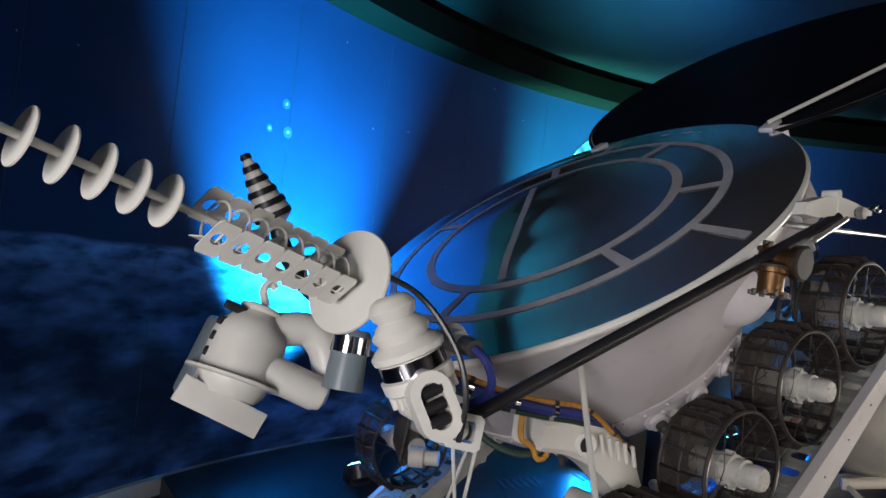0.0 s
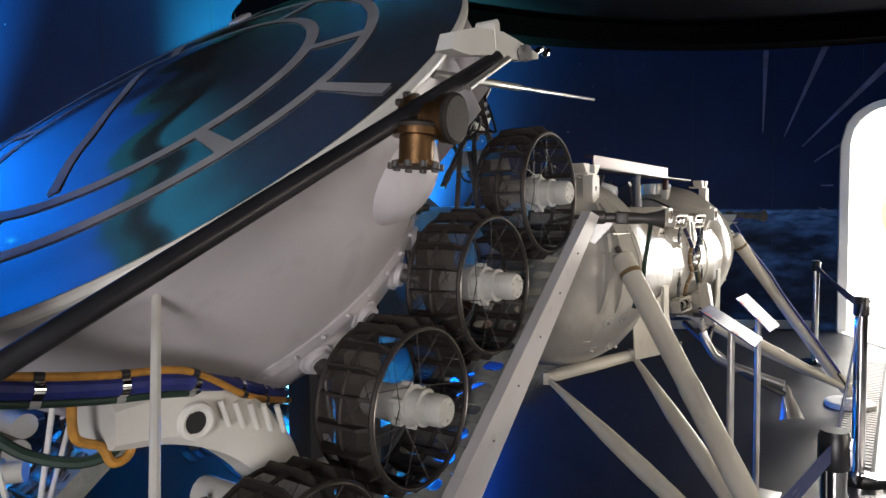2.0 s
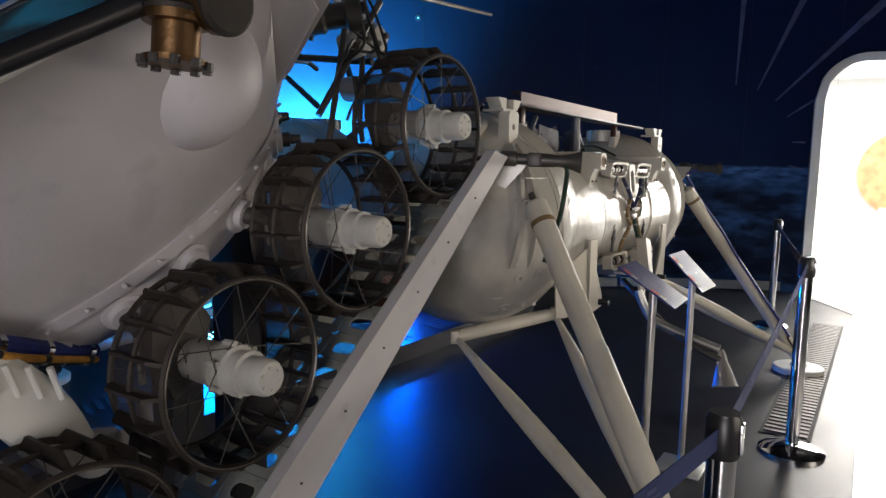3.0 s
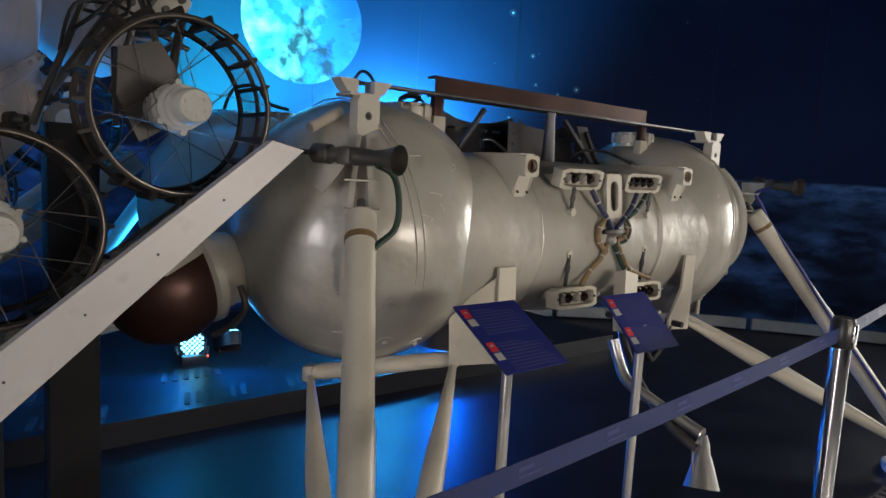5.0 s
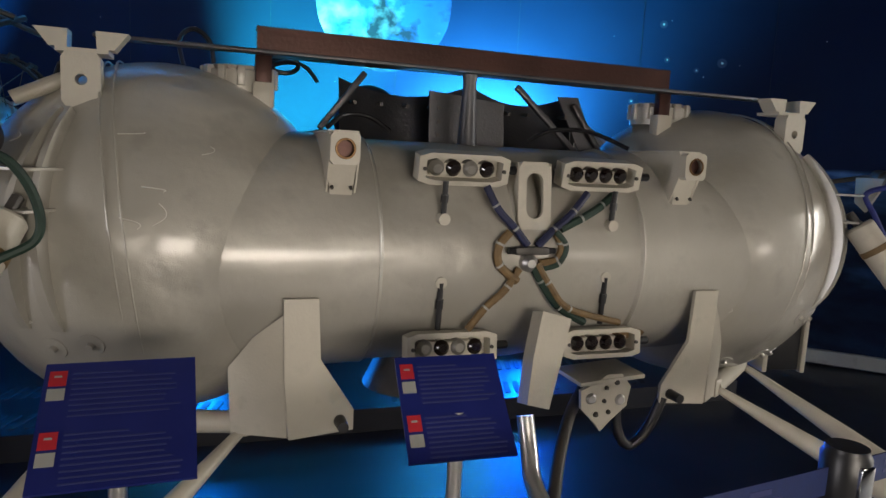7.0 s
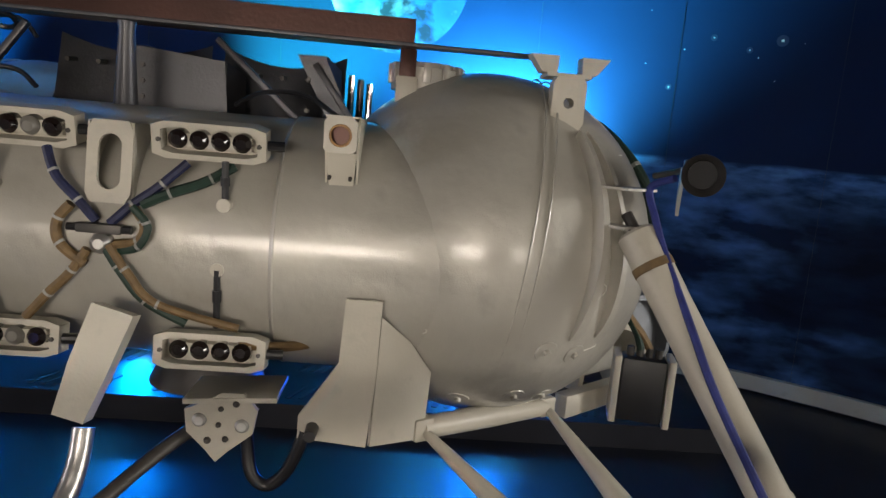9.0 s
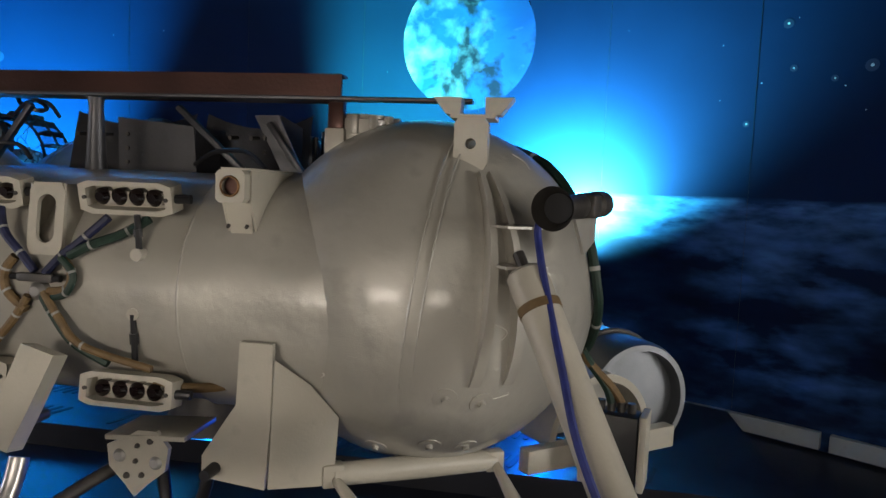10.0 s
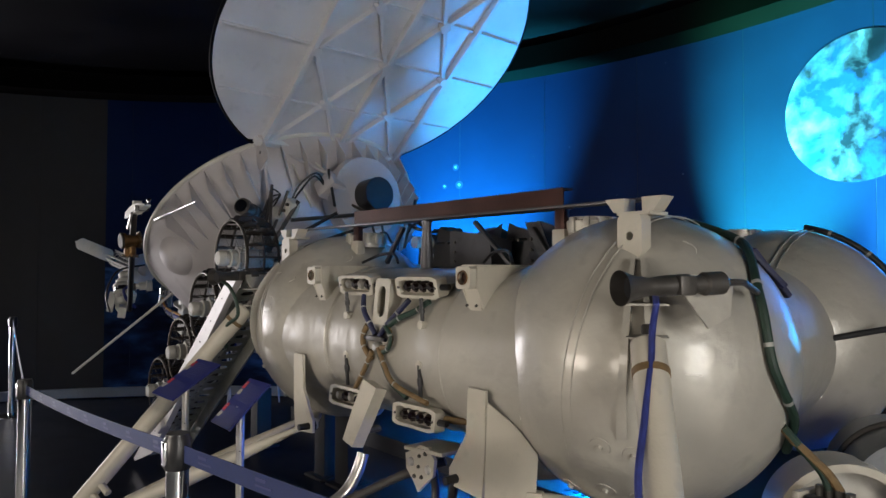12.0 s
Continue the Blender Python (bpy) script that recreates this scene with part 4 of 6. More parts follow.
def lander_legs():
    def spindle(p, q):
        return lathe(B(), p, q, ((0, 0.010), (0.03, 0.014), (0.30, 0.036), (0.45, 0.040), (0.75, 0.032), (1, 0.018)), 18)
    tops = {"a": (-0.12, -0.62, 1.32), "b": (2.345, -0.605, 1.335)}
    pads = {"a": (-0.63, -1.49), "b": (2.965, -1.345)}
    lows = {"a": ((-0.06, -0.22, 0.705), (0.39, -0.50, 0.77)), "b": ((1.88, -0.53, 0.78), (2.265, -0.24, 0.747))}
    for key in "ab":
        for far in (False, True):
            f = back if far else (lambda p: p)
            z0 = STAGE_Z + 0.002 if far else 0.0
            px, py, _ = f((*pads[key], 0))
            foot = Vector((px, py, z0 + 0.09))
            top = Vector(f(tops[key]))
            d = (foot - top).normalized()
            leg = part("leg", lathe(B(), top, foot, ((0, 0.040), (0.005, 0.047), (0.10, 0.046), (0.11, 0.045), (0.40, 0.044), (0.405, 0.047), (0.96, 0.044), (1, 0.030)), 24), CREAM, lander, "cream tubular landing leg")
            part("leg_band", tube(B(), top + d * 0.085, top + d * 0.105, 0.049, seg=24), WIRE_T, leg)
            part("leg_pin", tube(B(), top - d * 0.05, top, 0.014, seg=10), STEEL, leg)
            part("footpad", lathe(B(), (px, py, z0), (px, py, z0 + 0.07), ((0, 0.17), (0.5, 0.175), (0.62, 0.165), (0.7, 0.06), (1, 0.05)), 36), WHITE, leg, "white round footpad")
            c = top.lerp(foot, 0.90)
            sd = d.cross(Vector((0, 0, 1))).normalized()
            for o in (-1, 1):
                part("slot", box(B(), c + sd * 0.0445 * o, (0.004, 0.016, 0.15), Matrix((sd, d.cross(sd), d)).transposed(), 0.0), BLACK, leg, "dark slot near the foot")
            for low in lows[key]:
                part("strut", spindle(f(low), foot + Vector((0, 0, 0.03))), CREAM, leg)
            for k in (0.72, 0.76):
                c = top.lerp(foot, k)
                part("clevis", tube(B(), c + Vector((0.03, 0, -0.02)), c + Vector((0.085, 0.02, -0.055)), 0.018, seg=10), CREAM, leg)
            # lower cross bar with end lugs
            p, q = (Vector(f(v)) for v in lows[key])
            bar = part("cross_bar", lathe(B(), p, q, ((0, 0.026), (0.08, 0.030), (0.5, 0.032), (0.92, 0.030), (1, 0.024)), 18), CREAM, lander)
            for v in (p, q):
                part("lug", box(B(), v, (0.055, 0.04, 0.06), Matrix.Rotation(radians(30), 3, "Z"), 0.006), CREAM, bar)
            # saddle ribs on the tank, either side of the leg head
            c = Vector((TA if key == "a" else TB, (2 * YM - TY) if far else TY, TZ))
            s = -1 if key == "a" else 1
            sy = 1 if far else -1
            for da in (-5.5, 5.5):
                bm = B()
                rows = []
                n = 14
                for i in range(n + 1):
                    el = radians(42 - 62 * i / n)
                    az = math.atan2(sy, s * 0.62) + radians(da * (0.35 + 0.65 * i / n))
                    hgt = 0.034 * math.sin(math.pi * min(1, 0.12 + 0.88 * i / n)) ** 0.7 + 0.004
                    out = Vector((math.cos(az) * math.cos(el), math.sin(az) * math.cos(el), math.sin(el)))
                    sd = Vector((-math.sin(az), math.cos(az), 0)) * (0.006 + 0.008 * i / n)
                    rows.append([bm.verts.new(c + out * (TR - 0.01) - sd), bm.verts.new(c + out * (TR + hgt) - sd), bm.verts.new(c + out * (TR + hgt) + sd), bm.verts.new(c + out * (TR - 0.01) + sd)])
                for a_, b_ in zip(rows, rows[1:]):
                    for k in range(4):
                        bm.faces.new((a_[k], a_[(k + 1) % 4], b_[(k + 1) % 4], b_[k]))
                bm.faces.new(rows[0])
                bm.faces.new(rows[-1][::-1])
                part("saddle_rib", bm, TANK, lander)
            for dz in (0.0, 0.09):
                v = top - c
                u = v.normalized()
                part("saddle_shelf", box(B(), c + u * (TR + 0.02) + Vector((0, 0, 0.02 + dz)), (0.11, 0.11, 0.006), Matrix.Rotation(math.atan2(u.y, u.x), 3, "Z")), TANK, lander)


lander_legs()


HARNESS = ((0.10, 0.16, 0.46), (0.287, 0.117, 0.416), (0.364, 0.029, 0.357), (0.436, -0.075, 0.256), (0.468, -0.106, 0.177), (0.494, -0.12, 0.054), (0.504, -0.078, -0.028), (0.493, 0.022, -0.131), (0.45, 0.08, -0.24))


def lander_sides():
    # little dark thruster horns on triangular plates
    for s, m_end in ((-1, (-0.118, -0.806, 1.486)), (1, (2.398, -0.807, 1.483))):
        mouth = Vector(m_end)
        rear = mouth + Vector((s * 0.115, 0.300, 0.012))
        horn = part("thruster_horn", lathe(B(), rear, mouth, ((0, 0.016), (0.05, 0.030), (0.22, 0.030), (0.24, 0.022), (0.36, 0.022), (0.38, 0.028), (0.62, 0.026), (0.74, 0.022), (0.9, 0.032), (1, 0.044)), 28, False), STEEL, lander, "dark small thruster horn")
        # Matt black disc in the mouth paints the shade of the hollow horn
        part("throat", lathe(B(), mouth.lerp(rear, 0.10), mouth.lerp(rear, 0.12), ((0, 0.030), (1, 0.012)), 20), MATT, horn)
        part("collar", box(B(), mouth.lerp(rear, 0.55), (0.07, 0.05, 0.05), Matrix.Rotation(radians(-20 * s), 3, "Z"), 0.006), STEEL, horn)
        m = axes(rear + Vector((-s * 0.03, 0, -0.030)), Vector((-s * 0.36, -0.93, 0)), (0, 0, 1))
        part("horn_plate", plate(B(), [(-0.06, 0.03), (0.11, 0.03), (0.09, -0.01), (0.02, -0.09), (-0.05, -0.06)], 0.008, m), TANK, lander)
        part("horn_pipe", cable(B(), (rear, rear + Vector((s * 0.015, 0.06, 0.0)), rear + Vector((0.0, 0.14, -0.015)), rear + Vector((-s * 0.02, 0.22, -0.03))), 0.009), STEEL, lander)
    part("green_hose", cable(B(), ((-0.16, -0.76, 1.47), (-0.085, -0.735, 1.44), (-0.045, -0.71, 1.36), (-0.05, -0.70, 1.28), (-0.14, -0.72, 1.22), (-0.19, -0.70, 1.10)), 0.010), WIRE_G, lander)
    part("blue_cable", cable(B(), ((2.40, -0.66, 1.47), (2.368, -0.60, 1.44), (2.378, -0.635, 1.37), (2.398, -0.675, 1.29), (2.435, -0.765, 1.16), (2.470, -0.845, 1.04), (2.535, -0.918, 0.90), (2.63, -1.035, 0.70), (2.76, -1.19, 0.44), (2.84, -1.28, 0.28)), 0.009), WIRE_B, lander)
    # fabric cable harness over the outer side of both right tanks
    c0 = Vector((TB, TY, TZ))
    near = [c0 + Vector(d).normalized() * (TR + 0.016) for d in HARNESS]
    c1 = Vector((TB, 2 * YM - TY, TZ))
    far = []
    for k in range(12):
        el, a = radians(78 - 118 * k / 11), radians(-14 + 26 * math.sin(k / 11 * 3.0) * (1 - k / 11))
        far.append(c1 + Vector((math.cos(a) * math.cos(el), math.sin(a) * math.cos(el), math.sin(el))) * (TR + 0.016))
    for pts, m_, r in ((near, WIRE_G, 0.014), (far, BLACK, 0.013)):
        har = part("cable_harness", cable(B(), pts, r, 10), m_, lander, "dark fabric-wrapped cable harness with white ties")
        path = smooth_path(pts, 8)
        for k in range(9, len(path) - 2, 14):
            d = (path[k + 1] - path[k]).normalized()
            part("tie", tube(B(), path[k] - d * 0.006, path[k] + d * 0.006, r * 1.12, seg=12), TIE, har)
    # flat strips and a black rod over the tanks; navy paints blue light on the strips
    for k in range(2):
        p, q = c0 + Vector((0.30 + 0.02 * k, 0.10 + 0.05 * k, 0.40 - 0.02 * k)).normalized() * (TR + 0.018), c0 + Vector((0.40, 0.22 + 0.05 * k, 0.26 - 0.03 * k)).normalized() * (TR + 0.018)
        part("strap", box(B(), (p + q) / 2, (0.036, 0.02, (q - p).length), frame_along(p, q), 0.006), WIRE_N, lander, "dark blue flat strip over the tank")
    part("rod", tube(B(), (2.30, 0.60, 1.25), (2.53, 0.745, 1.31), 0.012, seg=10), BLACK, lander)
    part("rod_clip", box(B(), (2.31, 0.605, 1.245), (0.03, 0.03, 0.045), bevel=0.004), STEEL, lander)
    # half-round guard, bar and black box below the right tank
    g = B()
    m = axes((2.59, 0.10, 0.72), (0.78, 0.62, 0), (0, 0, 1))
    n = 28
    outer = [(0.215 * math.cos(math.pi * i / n), 0.215 * math.sin(math.pi * i / n)) for i in range(n + 1)]
    inner = [(0.190 * math.cos(math.pi * i / n), 0.190 * math.sin(math.pi * i / n)) for i in range(n + 1)]
    vo = [[g.verts.new(m @ Vector((*p, z))) for p in outer] for z in (0.0, -0.16)]
    vi = [[g.verts.new(m @ Vector((*p, z))) for p in inner] for z in (0.0, -0.16)]
    for i in range(n):
        g.faces.new((vo[0][i], vo[0][i + 1], vo[1][i + 1], vo[1][i]))
        g.faces.new((vi[0][i], vi[1][i], vi[1][i + 1], vi[0][i + 1]))
        g.faces.new((vo[0][i], vi[0][i], vi[0][i + 1], vo[0][i + 1]))
        g.faces.new((vo[1][i], vo[1][i + 1], vi[1][i + 1], vi[1][i]))
    guard = part("half_round_guard", g, CREAM, lander, "cream half-round guard under the tank")
    part("guard_back", plate(B(), inner, 0.006, m @ Matrix.Translation((0, 0, -0.10))), TANK, guard)
    part("crossbar", box(B(), (2.59, 0.08, 0.70), (0.62, 0.05, 0.075), Matrix.Rotation(math.atan2(0.62, 0.78), 3, "Z"), 0.004), CREAM, lander)
    bx = part("connector_box", box(B(), (2.615, -0.085, 0.770), (0.14, 0.09, 0.21), Matrix.Rotation(radians(-14), 3, "Z"), 0.006), BLACK, lander, "black ribbed connector box in a cream frame")
    for o in (-0.085, 0.085):
        part("frame_side", box(B(), (2.615 + o * 0.97, -0.085 - o * 0.24, 0.770), (0.022, 0.11, 0.225), Matrix.Rotation(radians(-14), 3, "Z"), 0.003), CREAM, bx)
    for k in range(4):
        o = -0.045 + 0.03 * k
        part("plug", tube(B(), (2.615 + o * 0.97, -0.085 - o * 0.24, 0.872), (2.615 + o * 0.97, -0.085 - o * 0.24, 0.905), 0.013, seg=10), STEEL, bx)
    for k, m_ in enumerate((WIRE_G, WIRE_T)):
        part("plug_cable", cable(B(), ((2.60 + 0.03 * k, -0.085, 0.90), (2.58 + 0.015 * k, -0.09, 0.95), (2.53, -0.12, 1.02), (2.50, -0.15, 1.07)), 0.013), m_, lander)
    bm = lathe(B(), (2.55, 0.62, 0.80), (2.73, 0.30, 0.80), ((0, 0.21), (0.92, 0.21), (1, 0.20), (1, 0.18), (0.86, 0.175)), 40)
    part("drum", bm, DRUM, lander, "grey cylindrical drum beside the far tank")
    part("drum_band", torus(B(), (2.64, 0.46, 0.80), (0.49, -0.87, 0), 0.214, 0.012, 40, 8), STEEL, lander)
    # dark bottle on a flange at the ramp end
    bottle = Vector((-0.53, -0.07, 1.03))
    for c, r in ((bottle, 0.195),):
        bm = B()
        bmesh.ops.create_uvsphere(bm, u_segments=36, v_segments=24, radius=r, matrix=Matrix.Translation(c))
        part("dark_bottle", bm, BROWN, lander, "dark brown spherical bottle")
    part("bottle_flange", lathe(B(), (-0.435, -0.08, 1.055), (-0.30, -0.07, 1.09), ((0, 0.150), (0.10, 0.165), (0.30, 0.165), (0.34, 0.14), (1, 0.125)), 36), TANK, lander, "grey bolted flange holding the bottle")
    part("bottle_strap", box(B(), (-0.53, -0.262, 1.150), (0.235, 0.014, 0.034), Matrix.Rotation(radians(44), 3, "Z") @ Matrix.Rotation(radians(-11), 3, "Y"), 0.003), TANK, lander)
    part("bottle_pipe", cable(B(), ((-0.34, -0.24, 1.05), (-0.33, -0.26, 0.98), (-0.35, -0.22, 0.92), (-0.40, -0.16, 0.87)), 0.012), STEEL, lander)


lander_sides()

# ---- ramps ----
SD, SN = Vector((0.798, 0, 0.602)), Vector((-0.602, 0, 0.798))    # up the slope, and square to it


def slope(s, y, h):
    return SD * s + SN * h + Vector((0, y, 0))


SLOPE = Matrix((SD, Vector((0, 1, 0)), SN)).transposed().to_4x4()
H_HUB, H_TREAD = 1.641, 1.381


def ramp(far):
    f = -1 if far else 1
    y0 = 2 * YM + 0.585 if far else -0.585
    t = thing("ramp", (-1.3, y0, 0.0), "sloping metal ramp with punched tread and pale side beam", "ramp", "ramps under the rover")
    s0, s1 = -1.72, 0.62
    # side beam: folded channel with clipped ends
    prof = [(s0, -0.03), (-1.30, -0.165), (0.665, -0.003), (0.60, 0.073), (s0, -0.004)]
    def along(y):
        return Matrix.Translation((0, y, 0)) @ SLOPE @ pose(0, 0, H_TREAD, 90, 0, 0)
    part("side_beam", plate(B(), prof, 0.012, along(y0 + (0.012 if not far else 0.0))), RAMPW, t, "pale scuffed side beam")
    for (sa, ha), (sb, hb), nm in (((-1.30, -0.162), (0.66, -0.002), "lower_flange"), ((s0, -0.008), (0.60, 0.069), "upper_flange")):
        p, q = slope(sa, y0 + f * 0.026, H_TREAD + ha), slope(sb, y0 + f * 0.026, H_TREAD + hb)
        bm = box(B(), (0, 0, 0), (0.030, 0.007, (q - p).length), frame_along(p, q))
        bm.transform(Matrix.Translation((p + q) / 2))
        part(nm, bm, RAMPW, t)
    # tread plate made of rungs with punched slots between
    w = 0.27
    yc = y0 + f * (0.055 + w / 2)
    n = 24
    step = (s1 - s0) / n
    hole_me = None
    for k in range(n):
        m = Matrix.Translation(slope(s0 + step * (k + 0.5), yc, H_TREAD - 0.008)) @ SLOPE
        if hole_me is None:
            b2 = B()
            plate(b2, square(step - 0.002, w / 2 - 0.004, cy=w / 4), 0.006, Matrix(), oval(step * 0.45, w * 0.30, cy=w / 4))
            plate(b2, square(step - 0.002, w / 2 - 0.004, cy=-w / 4), 0.006, Matrix(), oval(step * 0.45, w * 0.30, cy=-w / 4))
            hole_me = mesh_of("tread_plate", b2, RAMP)
        ob = new("tread_plate", hole_me)
        ob.parent = t
        ob.matrix_local = Matrix.Translation(-ROOTS[t]) @ m
    bm = box(B(), (0, 0, 0), (s1 - s0, 0.012, 0.10))
    bm.transform(Matrix.Translation(slope((s0 + s1) / 2, yc + f * (w / 2 + 0.01), H_TREAD - 0.045)) @ SLOPE)
    part("inner_beam", bm, RAMP, t)
    bm = box(B(), (0, 0, 0), (0.10, 0.05, 0.09), bevel=0.006)
    bm.transform(Matrix.Translation(slope(-0.98, y0 + f * -0.004, H_TREAD - 0.10)) @ SLOPE)
    part("hinge_lug", bm, RAMPW, t)
    for k in range(9):
        c = slope(s0 + 0.35 + 0.22 * k, y0, H_TREAD - 0.075 + 0.012 * k)
        part("rivet", tube(B(), c + Vector((0, -0.004 * f, 0)), c + Vector((0, 0.004 * f, 0)), 0.0035, seg=8), STEEL, t)
    return t


ramp(False)
ramp(True)


def stand(x, y, top, wide):
    t = thing("support_stand", (x, y, 0), "black boxed support stand under the rover", "stand", "black stands")
    part("column", box(B(), (x, y, top / 2), (wide, 0.13, top), bevel=0.004), MATT, t)
    part("foot_plate", box(B(), (x, y, 0.01), (0.24, 0.24, 0.02), bevel=0.003), MATT, t)


stand(-0.72, 0.43, 1.56, 0.17)
stand(-1.02, 0.43, 1.36, 0.14)
stand(-2.12, 0.43, 0.50, 0.13)

# ---- barrier and signs ----


def stanchion(x, y, top):
    t = thing("stanchion", (x, y, 0), "chrome barrier post on a round weighted base", "barrier post", "barrier posts")
    part("post", lathe(B(), (x, y, 0.03), (x, y, top - 0.105), ((0, 0.033), (1, 0.033)), 24), CHROME, t, "polished chrome tube")
    part("base", lathe(B(), (x, y, 0), (x, y, 0.045), ((0, 0.16), (0.3, 0.16), (0.7, 0.13), (1, 0.045)), 40), CHROME, t)
    head = part("head", lathe(B(), (x, y, top - 0.105), (x, y, top), ((0, 0.036), (0.06, 0.040), (0.85, 0.040), (0.93, 0.035), (1, 0.034)), 24), BLACK, t, "black belt cassette head")
    part("slot_plate", box(B(), (x, y - 0.038, top - 0.055), (0.03, 0.012, 0.07), bevel=0.003), CHROME, head)


def belt(p, q, sag=0.02):
    p, q = Vector(p), Vector(q)
    t = thing("barrier_belt", p, "blue woven barrier belt with small pale print", "belt", "barrier belts")
    d = (q - p)
    n = 24
    side = Vector((d.y, -d.x, 0)).normalized() * 0.0015
    bm = B()
    rows = []
    for i in range(n + 1):
        k = i / n
        c = p.lerp(q, k) - Vector((0, 0, sag * 4 * k * (1 - k)))
        rows.append([bm.verts.new(c + side * a + Vector((0, 0, z))) for a, z in ((1, -0.025), (1, 0.025), (-1, 0.025), (-1, -0.025))])
    for a, b in zip(rows, rows[1:]):
        for k in range(4):
            bm.faces.new((a[k], a[(k + 1) % 4], b[(k + 1) % 4], b[k]))
    part("webbing", bm, BELT, t)
    u = d.normalized()
    for i in range(int(d.length / 0.28)):
        k = (0.14 + 0.28 * i) / d.length
        c = p.lerp(q, k) - Vector((0, 0, sag * 4 * k * (1 - k)))
        for sg in (1, -1):
            bm = B()
            m = axes(c + side * 1.4 * sg, u, (0, 0, 1))
            box(bm, m @ Vector((0, 0.008, 0)), (0.045, 0.001, 0.010), m.to_3x3() @ Matrix.Rotation(radians(90), 3, "X"))
            box(bm, m @ Vector((0.012, -0.008, 0)), (0.07, 0.001, 0.006), m.to_3x3() @ Matrix.Rotation(radians(90), 3, "X"))
            part("print", bm, SIGNTEXT, t)


POSTS = [(-4.84, -1.03, 1.03), (-0.97, -1.515, 0.92), (1.31, -1.475, 1.04), (4.50, -0.95, 1.03)]
for x, y, top in POSTS:
    stanchion(x, y, top)
for a, b in zip(POSTS, POSTS[1:]):
    belt((a[0], a[1], a[2] - 0.055), (b[0], b[1], b[2] - 0.055), 0.015)


def info_sign(tl, tr, bl, label, rows):
    tl, tr, bl = Vector(tl), Vector(tr), Vector(bl)
    c = (tr + bl) / 2
    t = thing("info_sign", (c.x, c.y, 0), label, "sign", "information signs")
    w, h = (tr - tl).length, (bl - tl).length
    m = axes(tl, tr - tl, tl - bl)
    part("panel", plate(B(), [(0, -h), (w, -h), (w, 0), (0, 0)], 0.006, m @ Matrix.Translation((0, 0, -0.006))), SIGN, t, "dark blue printed panel")
    for r in range(rows):
        y0 = -h * (0.06 + r / rows)
        sq = part("number_tile", plate(B(), square(0.028, 0.034, 4, 0.022, y0 - 0.02), 0.001, m @ Matrix.Translation((0, 0, 0.0005))), RED, t, "red tile with a pale number")
        bm = plate(B(), square(0.012, 0.004, 4, 0.022, y0 - 0.016), 0.0006, m @ Matrix.Translation((0, 0, 0.0016)))
        part("number", bm, TIE, sq)
        part("pale_tile", plate(B(), square(0.028, 0.026, 4, 0.022, y0 - 0.056), 0.001, m @ Matrix.Translation((0, 0, 0.0005))), TIE, t)
        bm = B()
        rg = random.Random(r + 3)
        nl = 9 if rows == 2 else 16
        for k in range(nl):
            lw = w * (0.74 if k else 0.45) * rg.uniform(0.82, 1.0)
            plate(bm, square(lw, 0.0035, 4, 0.045 + lw / 2, y0 - 0.010 - k * (h / rows * 0.80) / nl), 0.0006, m @ Matrix.Translation((0, 0, 0.0005)))
        part("text_block", bm, SIGNTEXT, t)
    part("post", tube(B(), (c.x, c.y, 0.01), (c.x, c.y, c.z - 0.012), 0.016, seg=16), ALU, t, "brushed metal post")
    part("tilt_block", box(B(), (c.x, c.y, c.z - 0.022), (0.05, 0.05, 0.025), m.to_3x3()), ALU, t)
    part("base_plate", box(B(), (c.x, c.y, 0.006), (0.22, 0.22, 0.012), bevel=0.003), ALU, t)


info_sign((0.01, -0.925, 1.082), (0.262, -0.915, 1.080), (0.01, -1.150, 0.943), "dark blue tilted information panel on a thin metal post", 2)
info_sign((0.655, -0.950, 1.068), (0.875, -0.965, 1.072), (0.662, -1.115, 0.910), "dark blue tilted information panel with two texts", 2)

# ---- stage floodlights ----


def floodlight(p, aim, red=False):
    p = Vector(p)
    t = thing("floodlight", (p.x, p.y, STAGE_Z), "black stage floodlight with blue diodes on the stage", "floodlight", "stage floodlights")
    d = (Vector(aim) - p).normalized()
    part("yoke", torus(B(), (p.x, p.y, p.z - 0.02), (d.x, d.y, 0), 0.10, 0.010, 24, 8, math.pi, 2 * math.pi), BLACK, t)
    body = part("housing", lathe(B(), p - d * 0.14, p - d * 0.02, ((0, 0.05), (0.2, 0.085), (1, 0.09)), 24), BLACK, t)
    if p.z > 0.6:
        part("stand_pole", tube(B(), (p.x, p.y, STAGE_Z + 0.05), (p.x, p.y, p.z - 0.11), 0.016, seg=12), BLACK, t)
    part("base_box", box(B(), (p.x, p.y, STAGE_Z + 0.03), (0.16, 0.12, 0.06), bevel=0.005), BLACK, t)
    m = axes(p, d.orthogonal(), d.cross(d.orthogonal()))
    bm = B()
    for i in range(-3, 4):
        for j in range(-3, 4):
            if i * i + j * j < 11:
                c = m @ Vector((i * 0.022, j * 0.022, 0))
                lathe(bm, c - d * 0.018, c - d * 0.010, ((0, 0.008), (1, 0.006)), 8)
    part("diodes", bm, LED, body, "cluster of glowing blue diodes")
    if red:
        part("indicator", box(B(), (p.x + 0.085, p.y - 0.05, STAGE_Z + 0.05), (0.012, 0.006, 0.012)), REDLED, body)


floodlight((0.24, 1.95, 0.26), (-0.9, -0.6, 0.9), True)
floodlight((-1.75, 2.02, 0.27), (-1.85, 3.0, 2.15))
floodlight((2.45, 2.02, 0.27), (2.5, 3.1, 1.75), True)
floodlight((2.40, 2.68, 1.26), (2.48, 3.08, 1.80))
floodlight((0.55, 2.15, 0.27), (0.62, 3.36, 2.9))

